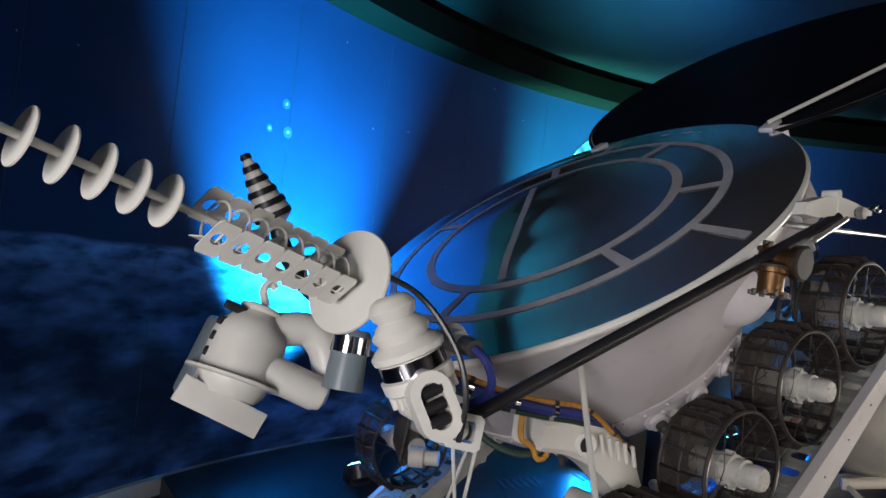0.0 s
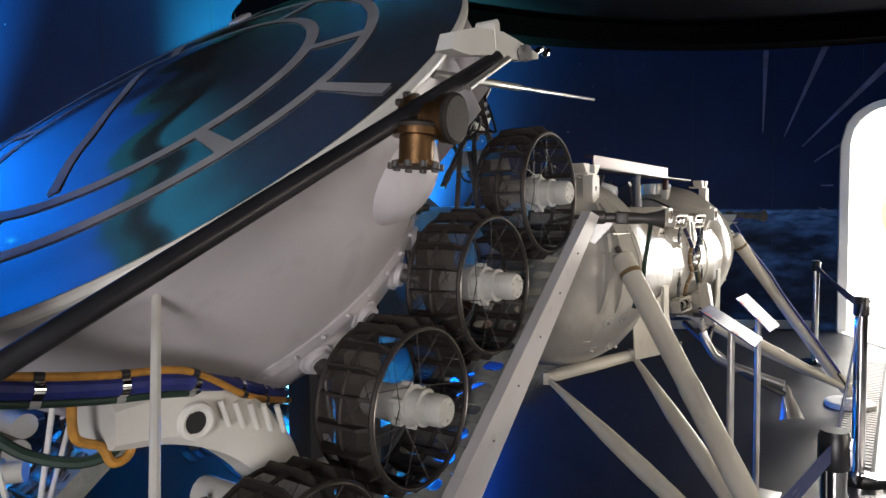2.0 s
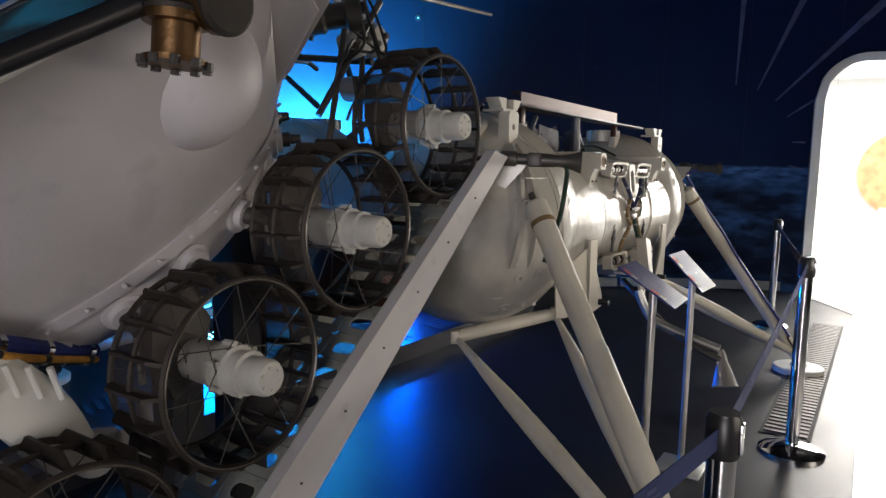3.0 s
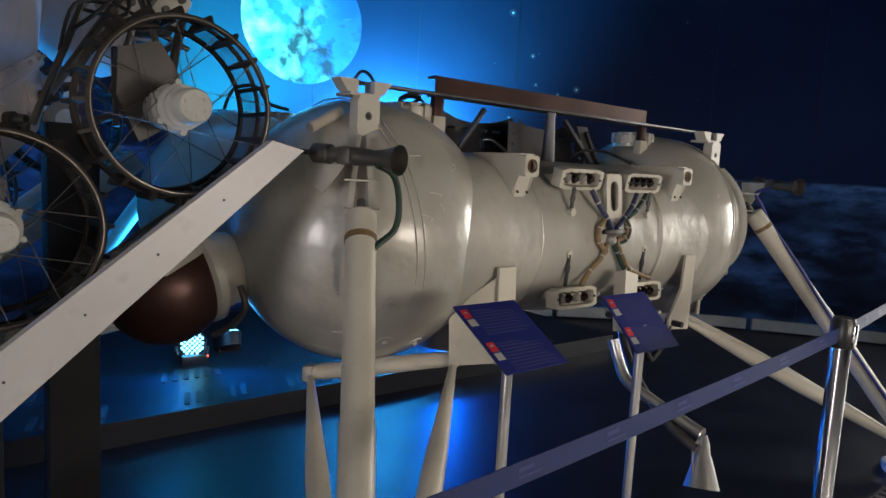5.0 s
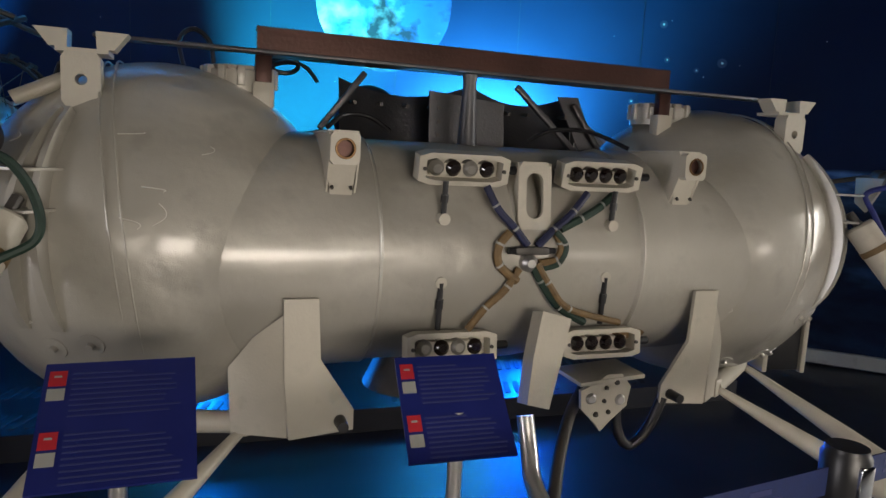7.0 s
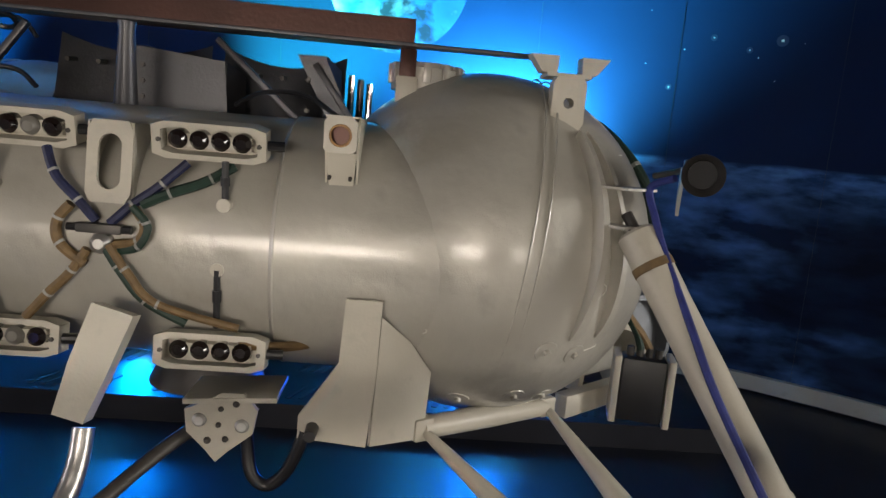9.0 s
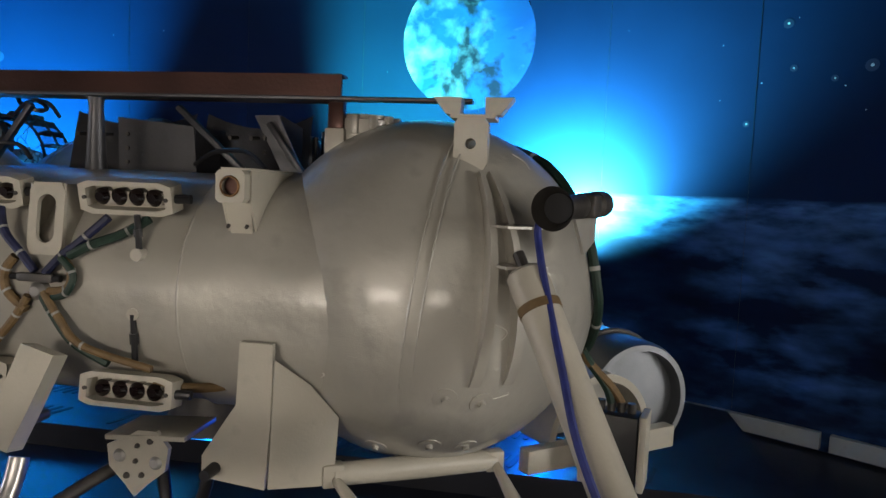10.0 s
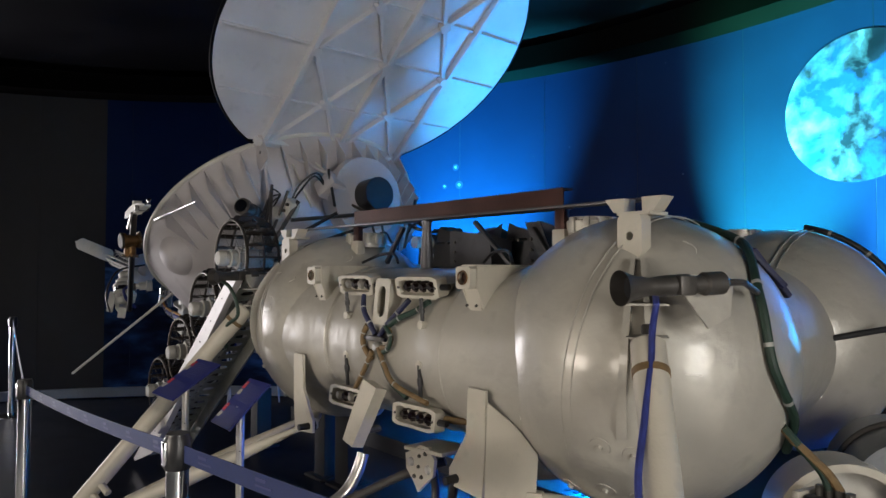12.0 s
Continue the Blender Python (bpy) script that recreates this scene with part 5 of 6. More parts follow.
# ---- rover ----
rover = thing("rover", (-1.7, YM, 0.3), "eight-wheeled lunar rover with open round lid, tilted on ramps", "rover")
U0 = -0.224


def rv(u, v, w):
    """Rover coordinates: u up the slope, v across, w square to the deck from the wheel axles."""
    return slope(U0 + u, YM + v, H_HUB + w)


ROV = Matrix.Translation(rv(0, 0, 0)) @ SLOPE


def rpart(name, bm, material, parent=rover, label=""):
    """A part built in rover coordinates."""
    bm.transform(ROV)
    return part(name, bm, material, parent, label)


def rover_body():
    def lean(bm):
        """The tub sits nearer the nose than the rim does: lower rings move forward."""
        for v in bm.verts:
            v.co.x -= 0.10 * max(0.0, min(1.0, (0.75 - v.co.z) / 0.45))
        return bm

    bm = lathe(B(), (0, 0, 0), (0, 0, 1), [(0.055, 0.02), (0.06, 0.48), (0.085, 0.59), (0.15, 0.665), (0.21, 0.700), (0.25, 0.715)], 96, False)
    rpart("tub_floor", lean(bm), ROVER)
    bm = lathe(B(), (0, 0, 0), (0, 0, 1), [(0.245, 0.71), (0.247, 0.736), (0.285, 0.748), (0.290, 0.72)], 96, False)
    ring = rpart("bolt_flange", lean(bm), ROVER, label="pale bolted flange round the tub")
    bolt = None
    for k in range(48):
        a = 2 * math.pi * k / 48
        if bolt is None:
            b2 = lathe(B(), (0, 0, 0), (0, 0, 0.014), ((0, 0.006), (0.7, 0.006), (1, 0.004)), 8)
            bolt = mesh_of("bolt", b2, ROVER)
        ob = new("bolt", bolt)
        ob.parent = ring
        ob.matrix_local = Matrix.Translation(-ROOTS[rover]) @ ROV @ Matrix.Translation((0.744 * math.cos(a) - 0.10, 0.744 * math.sin(a), 0.268)) @ Matrix.Rotation(a, 4, "Z") @ Matrix.Rotation(radians(75), 4, "Y")
    bm = lathe(B(), (0, 0, 0), (0, 0, 1), [(0.28, 0.735), (0.32, 0.765), (0.40, 0.82), (0.50, 0.885), (0.60, 0.945), (0.70, 1.005), (0.80, 1.055), (0.845, 1.075)], 128, False)
    rpart("bowl", lean(bm), ROVER, label="pale grey conical instrument bowl")
    rpart("rim", torus(B(), (0, 0, 0.851), (0, 0, 1), 1.080, 0.017, 128, 10), WHITE)
    # dark glossy deck, slightly domed, with shallow pressed rings
    def dome(r):
        return 0.870 + 0.070 * (1 - (r / 1.085) ** 2) + 0.0030 * math.cos(2 * math.pi * r / 0.42) * min(1.0, (1.085 - r) / 0.12)

    bm = lathe(B(), (0, 0, 0), (0, 0, 1), [(dome(r), r) for r in np.linspace(1.085, 0.002, 56)], 128, False)
    deck = rpart("deck", bm, PANEL, label="dark glossy radiator deck")

    def level(r):
        return dome(r) + 0.0035

    def band(r0, r1, a0, a1, n):
        b2 = B()
        rows = []
        for i in range(n + 1):
            a = a0 + (a1 - a0) * i / n
            rows.append([b2.verts.new((r * math.cos(a) - 0.035, r * math.sin(a), level(math.hypot(r * math.cos(a) - 0.035, r * math.sin(a))))) for r in (r0, r1)])
        for p, q in zip(rows, rows[1:]):
            b2.faces.new((p[0], p[1], q[1], q[0]))
        return b2
    for r0, r1 in ((0.590, 0.633), (0.800, 0.838)):
        rpart("ring_stripe", band(r0, r1, 0, 2 * math.pi, 128), STRIPE, deck, "grey ring line")
    for deg, r0, r1 in ((-171, 0.633, 0.800), (-114, 0.633, 0.800), (-68, 0.633, 0.800), (-93, 0.838, 1.05), (-10, 0.633, 0.800), (40, 0.633, 0.800), (96, 0.633, 0.800), (20, 0.838, 1.05), (130, 0.838, 1.05)):
        a = radians(deg)
        rpart("spoke_stripe", band(r0, r1, a - 0.020 / r0, a + 0.020 / r0, 2), STRIPE, deck)
    # straight line across the inner ring
    b2 = B()
    p, q = Vector((-0.55, -0.22, 0)), Vector((0.30, 0.42, 0))
    sd = Vector((-(q - p).y, (q - p).x, 0)).normalized() * 0.019
    rows = []
    for i in range(17):
        c = p.lerp(q, i / 16)
        rows.append([b2.verts.new(Vector((e.x, e.y, level(e.length)))) for e in (c - sd, c + sd)])
    for a_, b_ in zip(rows, rows[1:]):
        b2.faces.new((a_[0], a_[1], b_[1], b_[0]))
    rpart("cross_stripe", b2, STRIPE, deck)
    # triangular webs under the rim at the rear
    for k in range(22):
        a = radians(-78 + 156 * k / 21)
        b2 = plate(B(), [(0.885, 0.47), (1.068, 0.85), (1.095, 0.63)], 0.006, Matrix.Rotation(a, 4, "Z") @ Matrix.Rotation(radians(90), 4, "X") @ Matrix.Translation((0, 0, -0.003)))
        rpart("rim_web", b2, ROVER)
    # sockets on the tub
    for k in range(16):
        a = radians(-150 + 17 * k)
        d = Vector((math.cos(a), math.sin(a), 0))
        mid = Vector((-0.10, 0, 0))
        sock = rpart("socket", lathe(B(), mid + d * 0.665 + Vector((0, 0, 0.19)), mid + d * 0.712 + Vector((0, 0, 0.172)), ((0, 0.058), (0.6, 0.056), (0.65, 0.044), (1, 0.040)), 24), ROVER)
        rpart("plug", lathe(B(), mid + d * 0.70 + Vector((0, 0, 0.175)), mid + d * 0.765 + Vector((0, 0, 0.15)), ((0, 0.024), (0.5, 0.025), (0.55, 0.017), (1, 0.014)), 14), STEEL, sock)
    # rounded bulges on the bowl's flank
    for u, v, w, r in ((-0.04, -0.855, 0.64, 0.18),):
        b2 = B()
        bmesh.ops.create_uvsphere(b2, u_segments=36, v_segments=24, radius=r, matrix=Matrix.Translation((u, v, w)))
        rpart("bulge", b2, ROVER)
    # gilded motors with dark caps under the rim
    inv = ROV.inverted()
    for p, q in (((-1.775, -0.695, 1.740), (-1.770, -0.812, 1.730)), ((-1.822, -0.745, 1.622), (-1.815, -0.745, 1.705))):
        p, q = inv @ Vector(p), inv @ Vector(q)
        mo = rpart("motor", lathe(B(), p, q, ((0, 0.055), (0.12, 0.055), (0.14, 0.040), (0.80, 0.040), (0.82, 0.056), (1, 0.056)), 24), GOLD, label="gilded motor with a dark cap")
        d = (Vector(q) - Vector(p)).normalized()
        rpart("cap", lathe(B(), Vector(q), Vector(q) + d * 0.014, ((0, 0.058), (0.6, 0.058), (1, 0.050)), 24), TYRE, mo)
        for k in range(10):
            a = 2 * math.pi * k / 10
            mm = frame_along(p, q)
            c = Vector(p) + mm @ Vector((0.055 * math.cos(a), 0.055 * math.sin(a), 0))
            rpart("lug", lathe(B(), c - d * 0.007, c + d * 0.007, ((0, 0.009), (1, 0.009)), 8), STEEL, mo)


rover_body()


def rover_lid():
    cu, cv, R = 1.60 - U0, 0.343 - YM, 1.084
    w = 0.862
    chord = -0.895
    n = 96
    a0 = math.acos(chord / R)
    outline = [(R * math.cos(a), R * math.sin(a)) for a in np.linspace(-a0, a0, n)]
    lid = rpart("lid", plate(B(), outline, 0.014, Matrix.Translation((cu, cv, w - 0.012))), LID, label="opened round lid, ribbed below and dark above")
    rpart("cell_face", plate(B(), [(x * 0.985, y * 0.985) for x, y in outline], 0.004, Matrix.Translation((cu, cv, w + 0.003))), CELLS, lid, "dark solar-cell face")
    # Pale rim given the dark cell colour: shade on its upper side is painted
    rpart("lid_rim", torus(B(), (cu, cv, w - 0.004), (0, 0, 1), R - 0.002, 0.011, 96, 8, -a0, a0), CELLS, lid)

    def rib(p, q, wd=0.030, ht=0.05):
        p, q = Vector((cu + p[0], cv + p[1], w - 0.012 - ht / 2)), Vector((cu + q[0], cv + q[1], w - 0.012 - ht / 2))
        d = q - p
        m = axes((p + q) / 2, d, (-d.y, d.x, 0))
        b2 = box(B(), (0, 0, 0), (d.length, wd, ht), None, 0.004)
        b2.transform(m)
        rpart("rib", b2, LID, lid)

    def edge(y):
        return math.sqrt(max(0, (R * 0.975) ** 2 - y * y))
    rib((chord + 0.02, -0.56), (chord + 0.02, 0.56), 0.04, 0.06)
    # three long ribs, thin cross ribs, and a lattice of crossed diagonals between them
    ys, bays = (-0.46, 0.065, 0.57), (-0.87, -0.08, 0.71)
    for y in ys:
        rib((chord, y * 1.08), (edge(y), y), 0.034, 0.050)
    for x in (-0.505, -0.055, 0.34, 0.71):
        h = math.sqrt((R * 0.975) ** 2 - x * x)
        rib((x, -h), (x, h), 0.016, 0.022)
    for x0, x1 in zip(bays, bays[1:]):
        for y0, y1 in zip(ys, ys[1:]):
            xm, ym = (x0 + x1) / 2, (y0 + y1) / 2
            for p, q in (((x0, y0), (xm, ym)), ((xm, ym), (x1, y1)), ((x0, y1), (xm, ym)), ((xm, ym), (x1, y0))):
                rib(p, q, 0.028, 0.040)
            rpart("node", box(B(), (cu + xm, cv + ym, w - 0.034), (0.07, 0.07, 0.046), Matrix.Rotation(radians(45), 3, "Z"), 0.01), LID, lid)
    for x in bays[1:]:
        for y in ys:
            rpart("node", lathe(B(), (cu + x, cv + y, w - 0.066), (cu + x, cv + y, w - 0.012), ((0, 0.030), (1, 0.040)), 16), LID, lid)
    # hinge blocks and struts at the back of the deck
    hu = 0.93
    for v in (-0.56, -0.08, 0.06, 0.52):
        rpart("hinge", box(B(), (hu, v - 0.03, 0.855), (0.10, 0.07, 0.06), None, 0.008), ROVER)
    rpart("hinge_barrel", tube(B(), (hu, -0.22, 0.86), (hu, 0.16, 0.86), 0.026, seg=16), ROVER)
    for v in (-0.60, 0.55):
        b2 = plate(B(), square(0.16, 0.22), 0.008, Matrix.Translation((0.90, v, 0.76)) @ Matrix.Rotation(radians(90), 4, "X"), oval(0.028, 0.028))
        rpart("hinge_plate", b2, ROVER)
    # slim stay from deck to lid edge
    rpart("lid_stay", tube(B(), (hu - 0.02, -0.60, 0.90), (cu + 0.15, cv - 1.02, w + 0.02), 0.010, seg=10), WHITE)
    for p, q in (((0.92, -0.58, 0.84), (0.78, -0.60, 0.30)), ((0.92, 0.50, 0.84), (0.76, 0.52, 0.30)), ((0.90, -0.5, 0.84), (1.02, -0.05, 0.40))):
        rpart("frame_tube", tube(B(), p, q, 0.013, seg=10), ROVER)


rover_lid()


def rover_rear():
    # heat source: scalloped cone with a black drum
    hs = rpart("heat_source", lathe(B(), (0.70, 0.05, 0.53), (1.00, 0.05, 0.33), ((0, 0.05), (0.12, 0.15), (0.45, 0.255), (0.85, 0.295), (1, 0.28)), 32), ROVER, label="pale domed heat-source cover")
    rpart("drum", lathe(B(), (0.92, 0.05, 0.39), (1.12, 0.05, 0.255), ((0, 0.115), (1, 0.115)), 32), BLACK, hs, "black open drum")
    for k in range(8):
        a = 2 * math.pi * k / 8
        rpart("seam", cable(B(), ((0.70, 0.05 + 0.05 * math.cos(a), 0.53 + 0.05 * math.sin(a)), (0.81, 0.05 + 0.245 * math.cos(a), 0.44 + 0.23 * math.sin(a)), (0.97, 0.05 + 0.30 * math.cos(a), 0.35 + 0.29 * math.sin(a))), 0.006, 6, 5), ROVER, hs)
    for p, q in (((0.85, -0.10, 0.45), (1.10, -0.06, 0.05)), ((0.85, 0.35, 0.45), (1.10, 0.30, 0.05))):
        rpart("frame_tube", tube(B(), p, q, 0.010, seg=10), STEEL)
    for p, q in (((0.91, -0.40, 0.82), (0.86, -0.34, 0.32)), ((0.92, -0.30, 0.82), (0.98, -0.10, 0.42))):
        rpart("stay_rod", tube(B(), p, q, 0.007, seg=10), WHITE)
    box_ = rpart("junction_box", box(B(), (0.98, -0.22, 0.42), (0.16, 0.13, 0.12), Matrix.Rotation(radians(20), 3, "Z"), 0.012), ROVER)
    for k in range(2):
        rpart("wire", cable(B(), ((0.98, -0.26, 0.40 + 0.02 * k), (1.04 + 0.03 * k, -0.36, 0.44), (0.98, -0.46, 0.36 + 0.04 * k), (0.86, -0.52, 0.30)), 0.007, 6, 5), BLACK, box_)
    ga = rpart("gauge", lathe(B(), (0.62, -0.62, 0.46), (0.72, -0.76, 0.42), ((0, 0.050), (0.3, 0.050), (0.35, 0.040), (0.7, 0.040), (0.75, 0.056), (1, 0.056)), 24), STEEL, label="dark cylindrical gauge with a bright face")
    rpart("gauge_face", lathe(B(), (0.721, -0.762, 0.4195), (0.727, -0.770, 0.4172), ((0, 0.044), (1, 0.042)), 24), CHROME, ga)
    # ninth small wheel arm and mast behind
    rpart("mast", tube(B(), (0.97, -0.24, 0.24), (1.08, -0.26, 0.48), 0.010, seg=8), BLACK)
    rpart("chassis_bar", tube(B(), (0.70, -0.60, 0.10), (1.04, -0.30, 0.12), 0.012, seg=8), BLACK)
    rpart("chassis_bar", tube(B(), (0.70, -0.40, 0.10), (1.10, 0.20, 0.10), 0.012, seg=8), BLACK)
    # tangle of dark frame tubes and pale arm castings between the rear wheels
    for p, q, r in (((0.50, -0.60, 0.18), (0.95, -0.66, 0.36), 0.012), ((0.74, -0.70, 0.02), (1.02, -0.54, 0.22), 0.014), ((0.40, -0.70, 0.14), (0.82, -0.62, 0.40), 0.010), ((0.62, -0.66, 0.10), (0.98, -0.56, 0.34), 0.010),
                    ((0.80, -0.68, 0.12), (0.92, -0.62, 0.44), 0.010), ((0.60, 0.55, 0.20), (0.98, 0.50, 0.36), 0.012), ((0.90, -0.56, 0.16), (0.98, 0.10, 0.20), 0.013), ((0.55, -0.64, 0.06), (0.88, -0.52, -0.04), 0.012)):
        rpart("frame_tube", tube(B(), p, q, r, seg=8), STEEL)
    for u, v, w_, t_ in ((0.80, -0.60, 0.28, 15), (0.95, -0.56, 0.22, -20)):
        cast = rpart("arm_casting", box(B(), (u, v, w_), (0.11, 0.07, 0.09), Matrix.Rotation(radians(t_), 3, "Y"), 0.016), HUB, label="pale cast frame joint")
        for o in (-0.03, 0.03):
            rpart("stud", tube(B(), (u + o, v - 0.032, w_), (u + o, v - 0.052, w_), 0.011, seg=10), STEEL, cast)
    for k in range(4):
        rpart("loose_wire", cable(B(), ((0.58 + 0.06 * k, -0.66, 0.26 + 0.03 * k), (0.68 + 0.05 * k, -0.70, 0.34 - 0.04 * k), (0.80 + 0.04 * k, -0.64, 0.30 + 0.03 * k), (0.92, -0.58, 0.36)), 0.0055, 6, 5), BLACK)


rover_rear()


def wheel_meshes():
    """One mesh for each kind of piece of a wheel, on an axle along y, outer side towards -y."""
    R, RO, y0, y1 = 0.252, 0.236, -0.10, 0.10
    out = {}
    out["hub"] = mesh_of("hub", lathe(B(), (0, 0.16, 0), (0, -0.185, 0), ((0, 0.052), (0.2, 0.056), (0.45, 0.058), (0.50, 0.056), (0.51, 0.068), (0.55, 0.068), (0.56, 0.058), (0.62, 0.056), (0.63, 0.063), (0.66, 0.063), (0.67, 0.052), (0.75, 0.050), (0.76, 0.056), (0.79, 0.056), (0.80, 0.046), (0.86, 0.044), (0.87, 0.048), (0.97, 0.046), (1, 0.040)), 32), HUB)
    out["hoop"] = mesh_of("hoop", torus(B(), (0, 0, 0), (0, 1, 0), R - 0.004, 0.0072, 56, 6), TYRE)
    out["outer_hoop"] = mesh_of("outer_hoop", torus(B(), (0, 0, 0), (0, 1, 0), RO - 0.002, 0.0085, 56, 6), TYRE)
    out["bright_edge"] = mesh_of("bright_edge", torus(B(), (0, y0 - 0.008, 0), (0, 1, 0), RO - 0.004, 0.0022, 56, 6), RIMEDGE)
    out["tread_mesh"] = mesh_of("tread_mesh", lathe(B(), (0, y0, 0), (0, y1, 0), ((0, RO), (0.25, R - 0.009), (0.5, R - 0.005), (0.75, R - 0.009), (1, RO)), 56, False), MESH)
    b2 = B()
    vs = [b2.verts.new(v) for v in ((-0.006, y0, RO - 0.004), (0.006, y0, RO - 0.004), (0.006, y1, RO - 0.004), (-0.006, y1, RO - 0.004), (-0.004, y0 + 0.03, R + 0.014), (0.004, y0 + 0.03, R + 0.014), (0.004, y1 - 0.03, R + 0.014), (-0.004, y1 - 0.03, R + 0.014))]
    for f in ((0, 1, 2, 3), (4, 5, 6, 7), (0, 1, 5, 4), (1, 2, 6, 5), (2, 3, 7, 6), (3, 0, 4, 7)):
        b2.faces.new([vs[i] for i in f])
    out["grouser"] = mesh_of("grouser", b2, TYRE)
    out["spoke"] = mesh_of("spoke", tube(B(), (0.050, -0.060, 0.030), (0.0, y0, RO * 0.98), 0.0016, seg=5), STEEL)
    out["hub_bolt"] = mesh_of("hub_bolt", lathe(B(), (0.068, -0.03, 0), (0.068, -0.066, 0), ((0, 0.009), (1, 0.008)), 8), HUB)
    out["cap_bolt"] = mesh_of("cap_bolt", lathe(B(), (0.028, -0.184, 0), (0.028, -0.189, 0), ((0, 0.006), (1, 0.005)), 8), HUB)
    return out


WHEEL = wheel_meshes()


def rover_wheels():
    for us in (0.699, 0.156, -0.381, -0.920):
        for side in (-1, 1):
            v = side * 0.83
            m = Matrix.Translation(rv(us, v, 0)) @ SLOPE @ (Matrix() if side < 0 else Matrix.Rotation(math.pi, 4, "Z"))
            wheel = new("wheel", WHEEL["hub"])
            wheel.parent = rover
            wheel.matrix_local = Matrix.Translation(-ROOTS[rover]) @ m
            tagged(wheel, "open wire wheel with dark mesh tread and pale hub")

            def piece(nm, mm, label=""):
                ob = new(nm, WHEEL[nm])
                ob.parent = wheel
                ob.matrix_local = mm
                if label:
                    tagged(ob, label)
            piece("hoop", Matrix())
            for y in (-0.10, 0.10):
                piece("outer_hoop", Matrix.Translation((0, y, 0)))
            piece("bright_edge", Matrix(), "thin bright rim edge")
            piece("tread_mesh", Matrix(), "dark woven steel mesh")
            for k in range(20):
                piece("grouser", Matrix.Rotation(2 * math.pi * k / 20, 4, "Y"))
            for k in range(12):
                flip = Matrix.Diagonal((1 if k % 2 else -1, 1, 1, 1))
                piece("spoke", Matrix.Rotation(2 * math.pi * k / 12, 4, "Y") @ flip)
                piece("spoke", Matrix.Rotation(2 * math.pi * (k + 0.5) / 12, 4, "Y") @ Matrix.Diagonal((1 if k % 2 else -1, -1, 1, 1)))
            for k in range(6):
                piece("hub_bolt", Matrix.Rotation(math.pi / 3 * k, 4, "Y"))
                piece("cap_bolt", Matrix.Rotation(math.pi / 3 * k, 4, "Y"))
            # swinging arm from the tub to the hub
            f = side
            arm = [(-0.05, -0.04), (0.05, -0.05), (0.16, 0.05), (0.17, 0.16), (0.06, 0.20), (-0.02, 0.10)]
            b2 = plate(B(), arm, 0.05, Matrix.Translation((us - 0.06, f * 0.68 + (0.05 if f > 0 else 0), 0.0)) @ Matrix.Rotation(radians(90), 4, "X"))
            ob = rpart("suspension_arm", b2, STEEL, label="dark pressed suspension arm")
            rpart("torsion_tube", tube(B(), (us + 0.06, f * 0.52, 0.13), (us + 0.06, f * 0.72, 0.13), 0.045, seg=18), HUB, ob)
            rpart("drop_link", tube(B(), (us + 0.02, f * 0.62, 0.20), (us - 0.12, f * 0.66, 0.02), 0.010, seg=8), STEEL, ob)


rover_wheels()


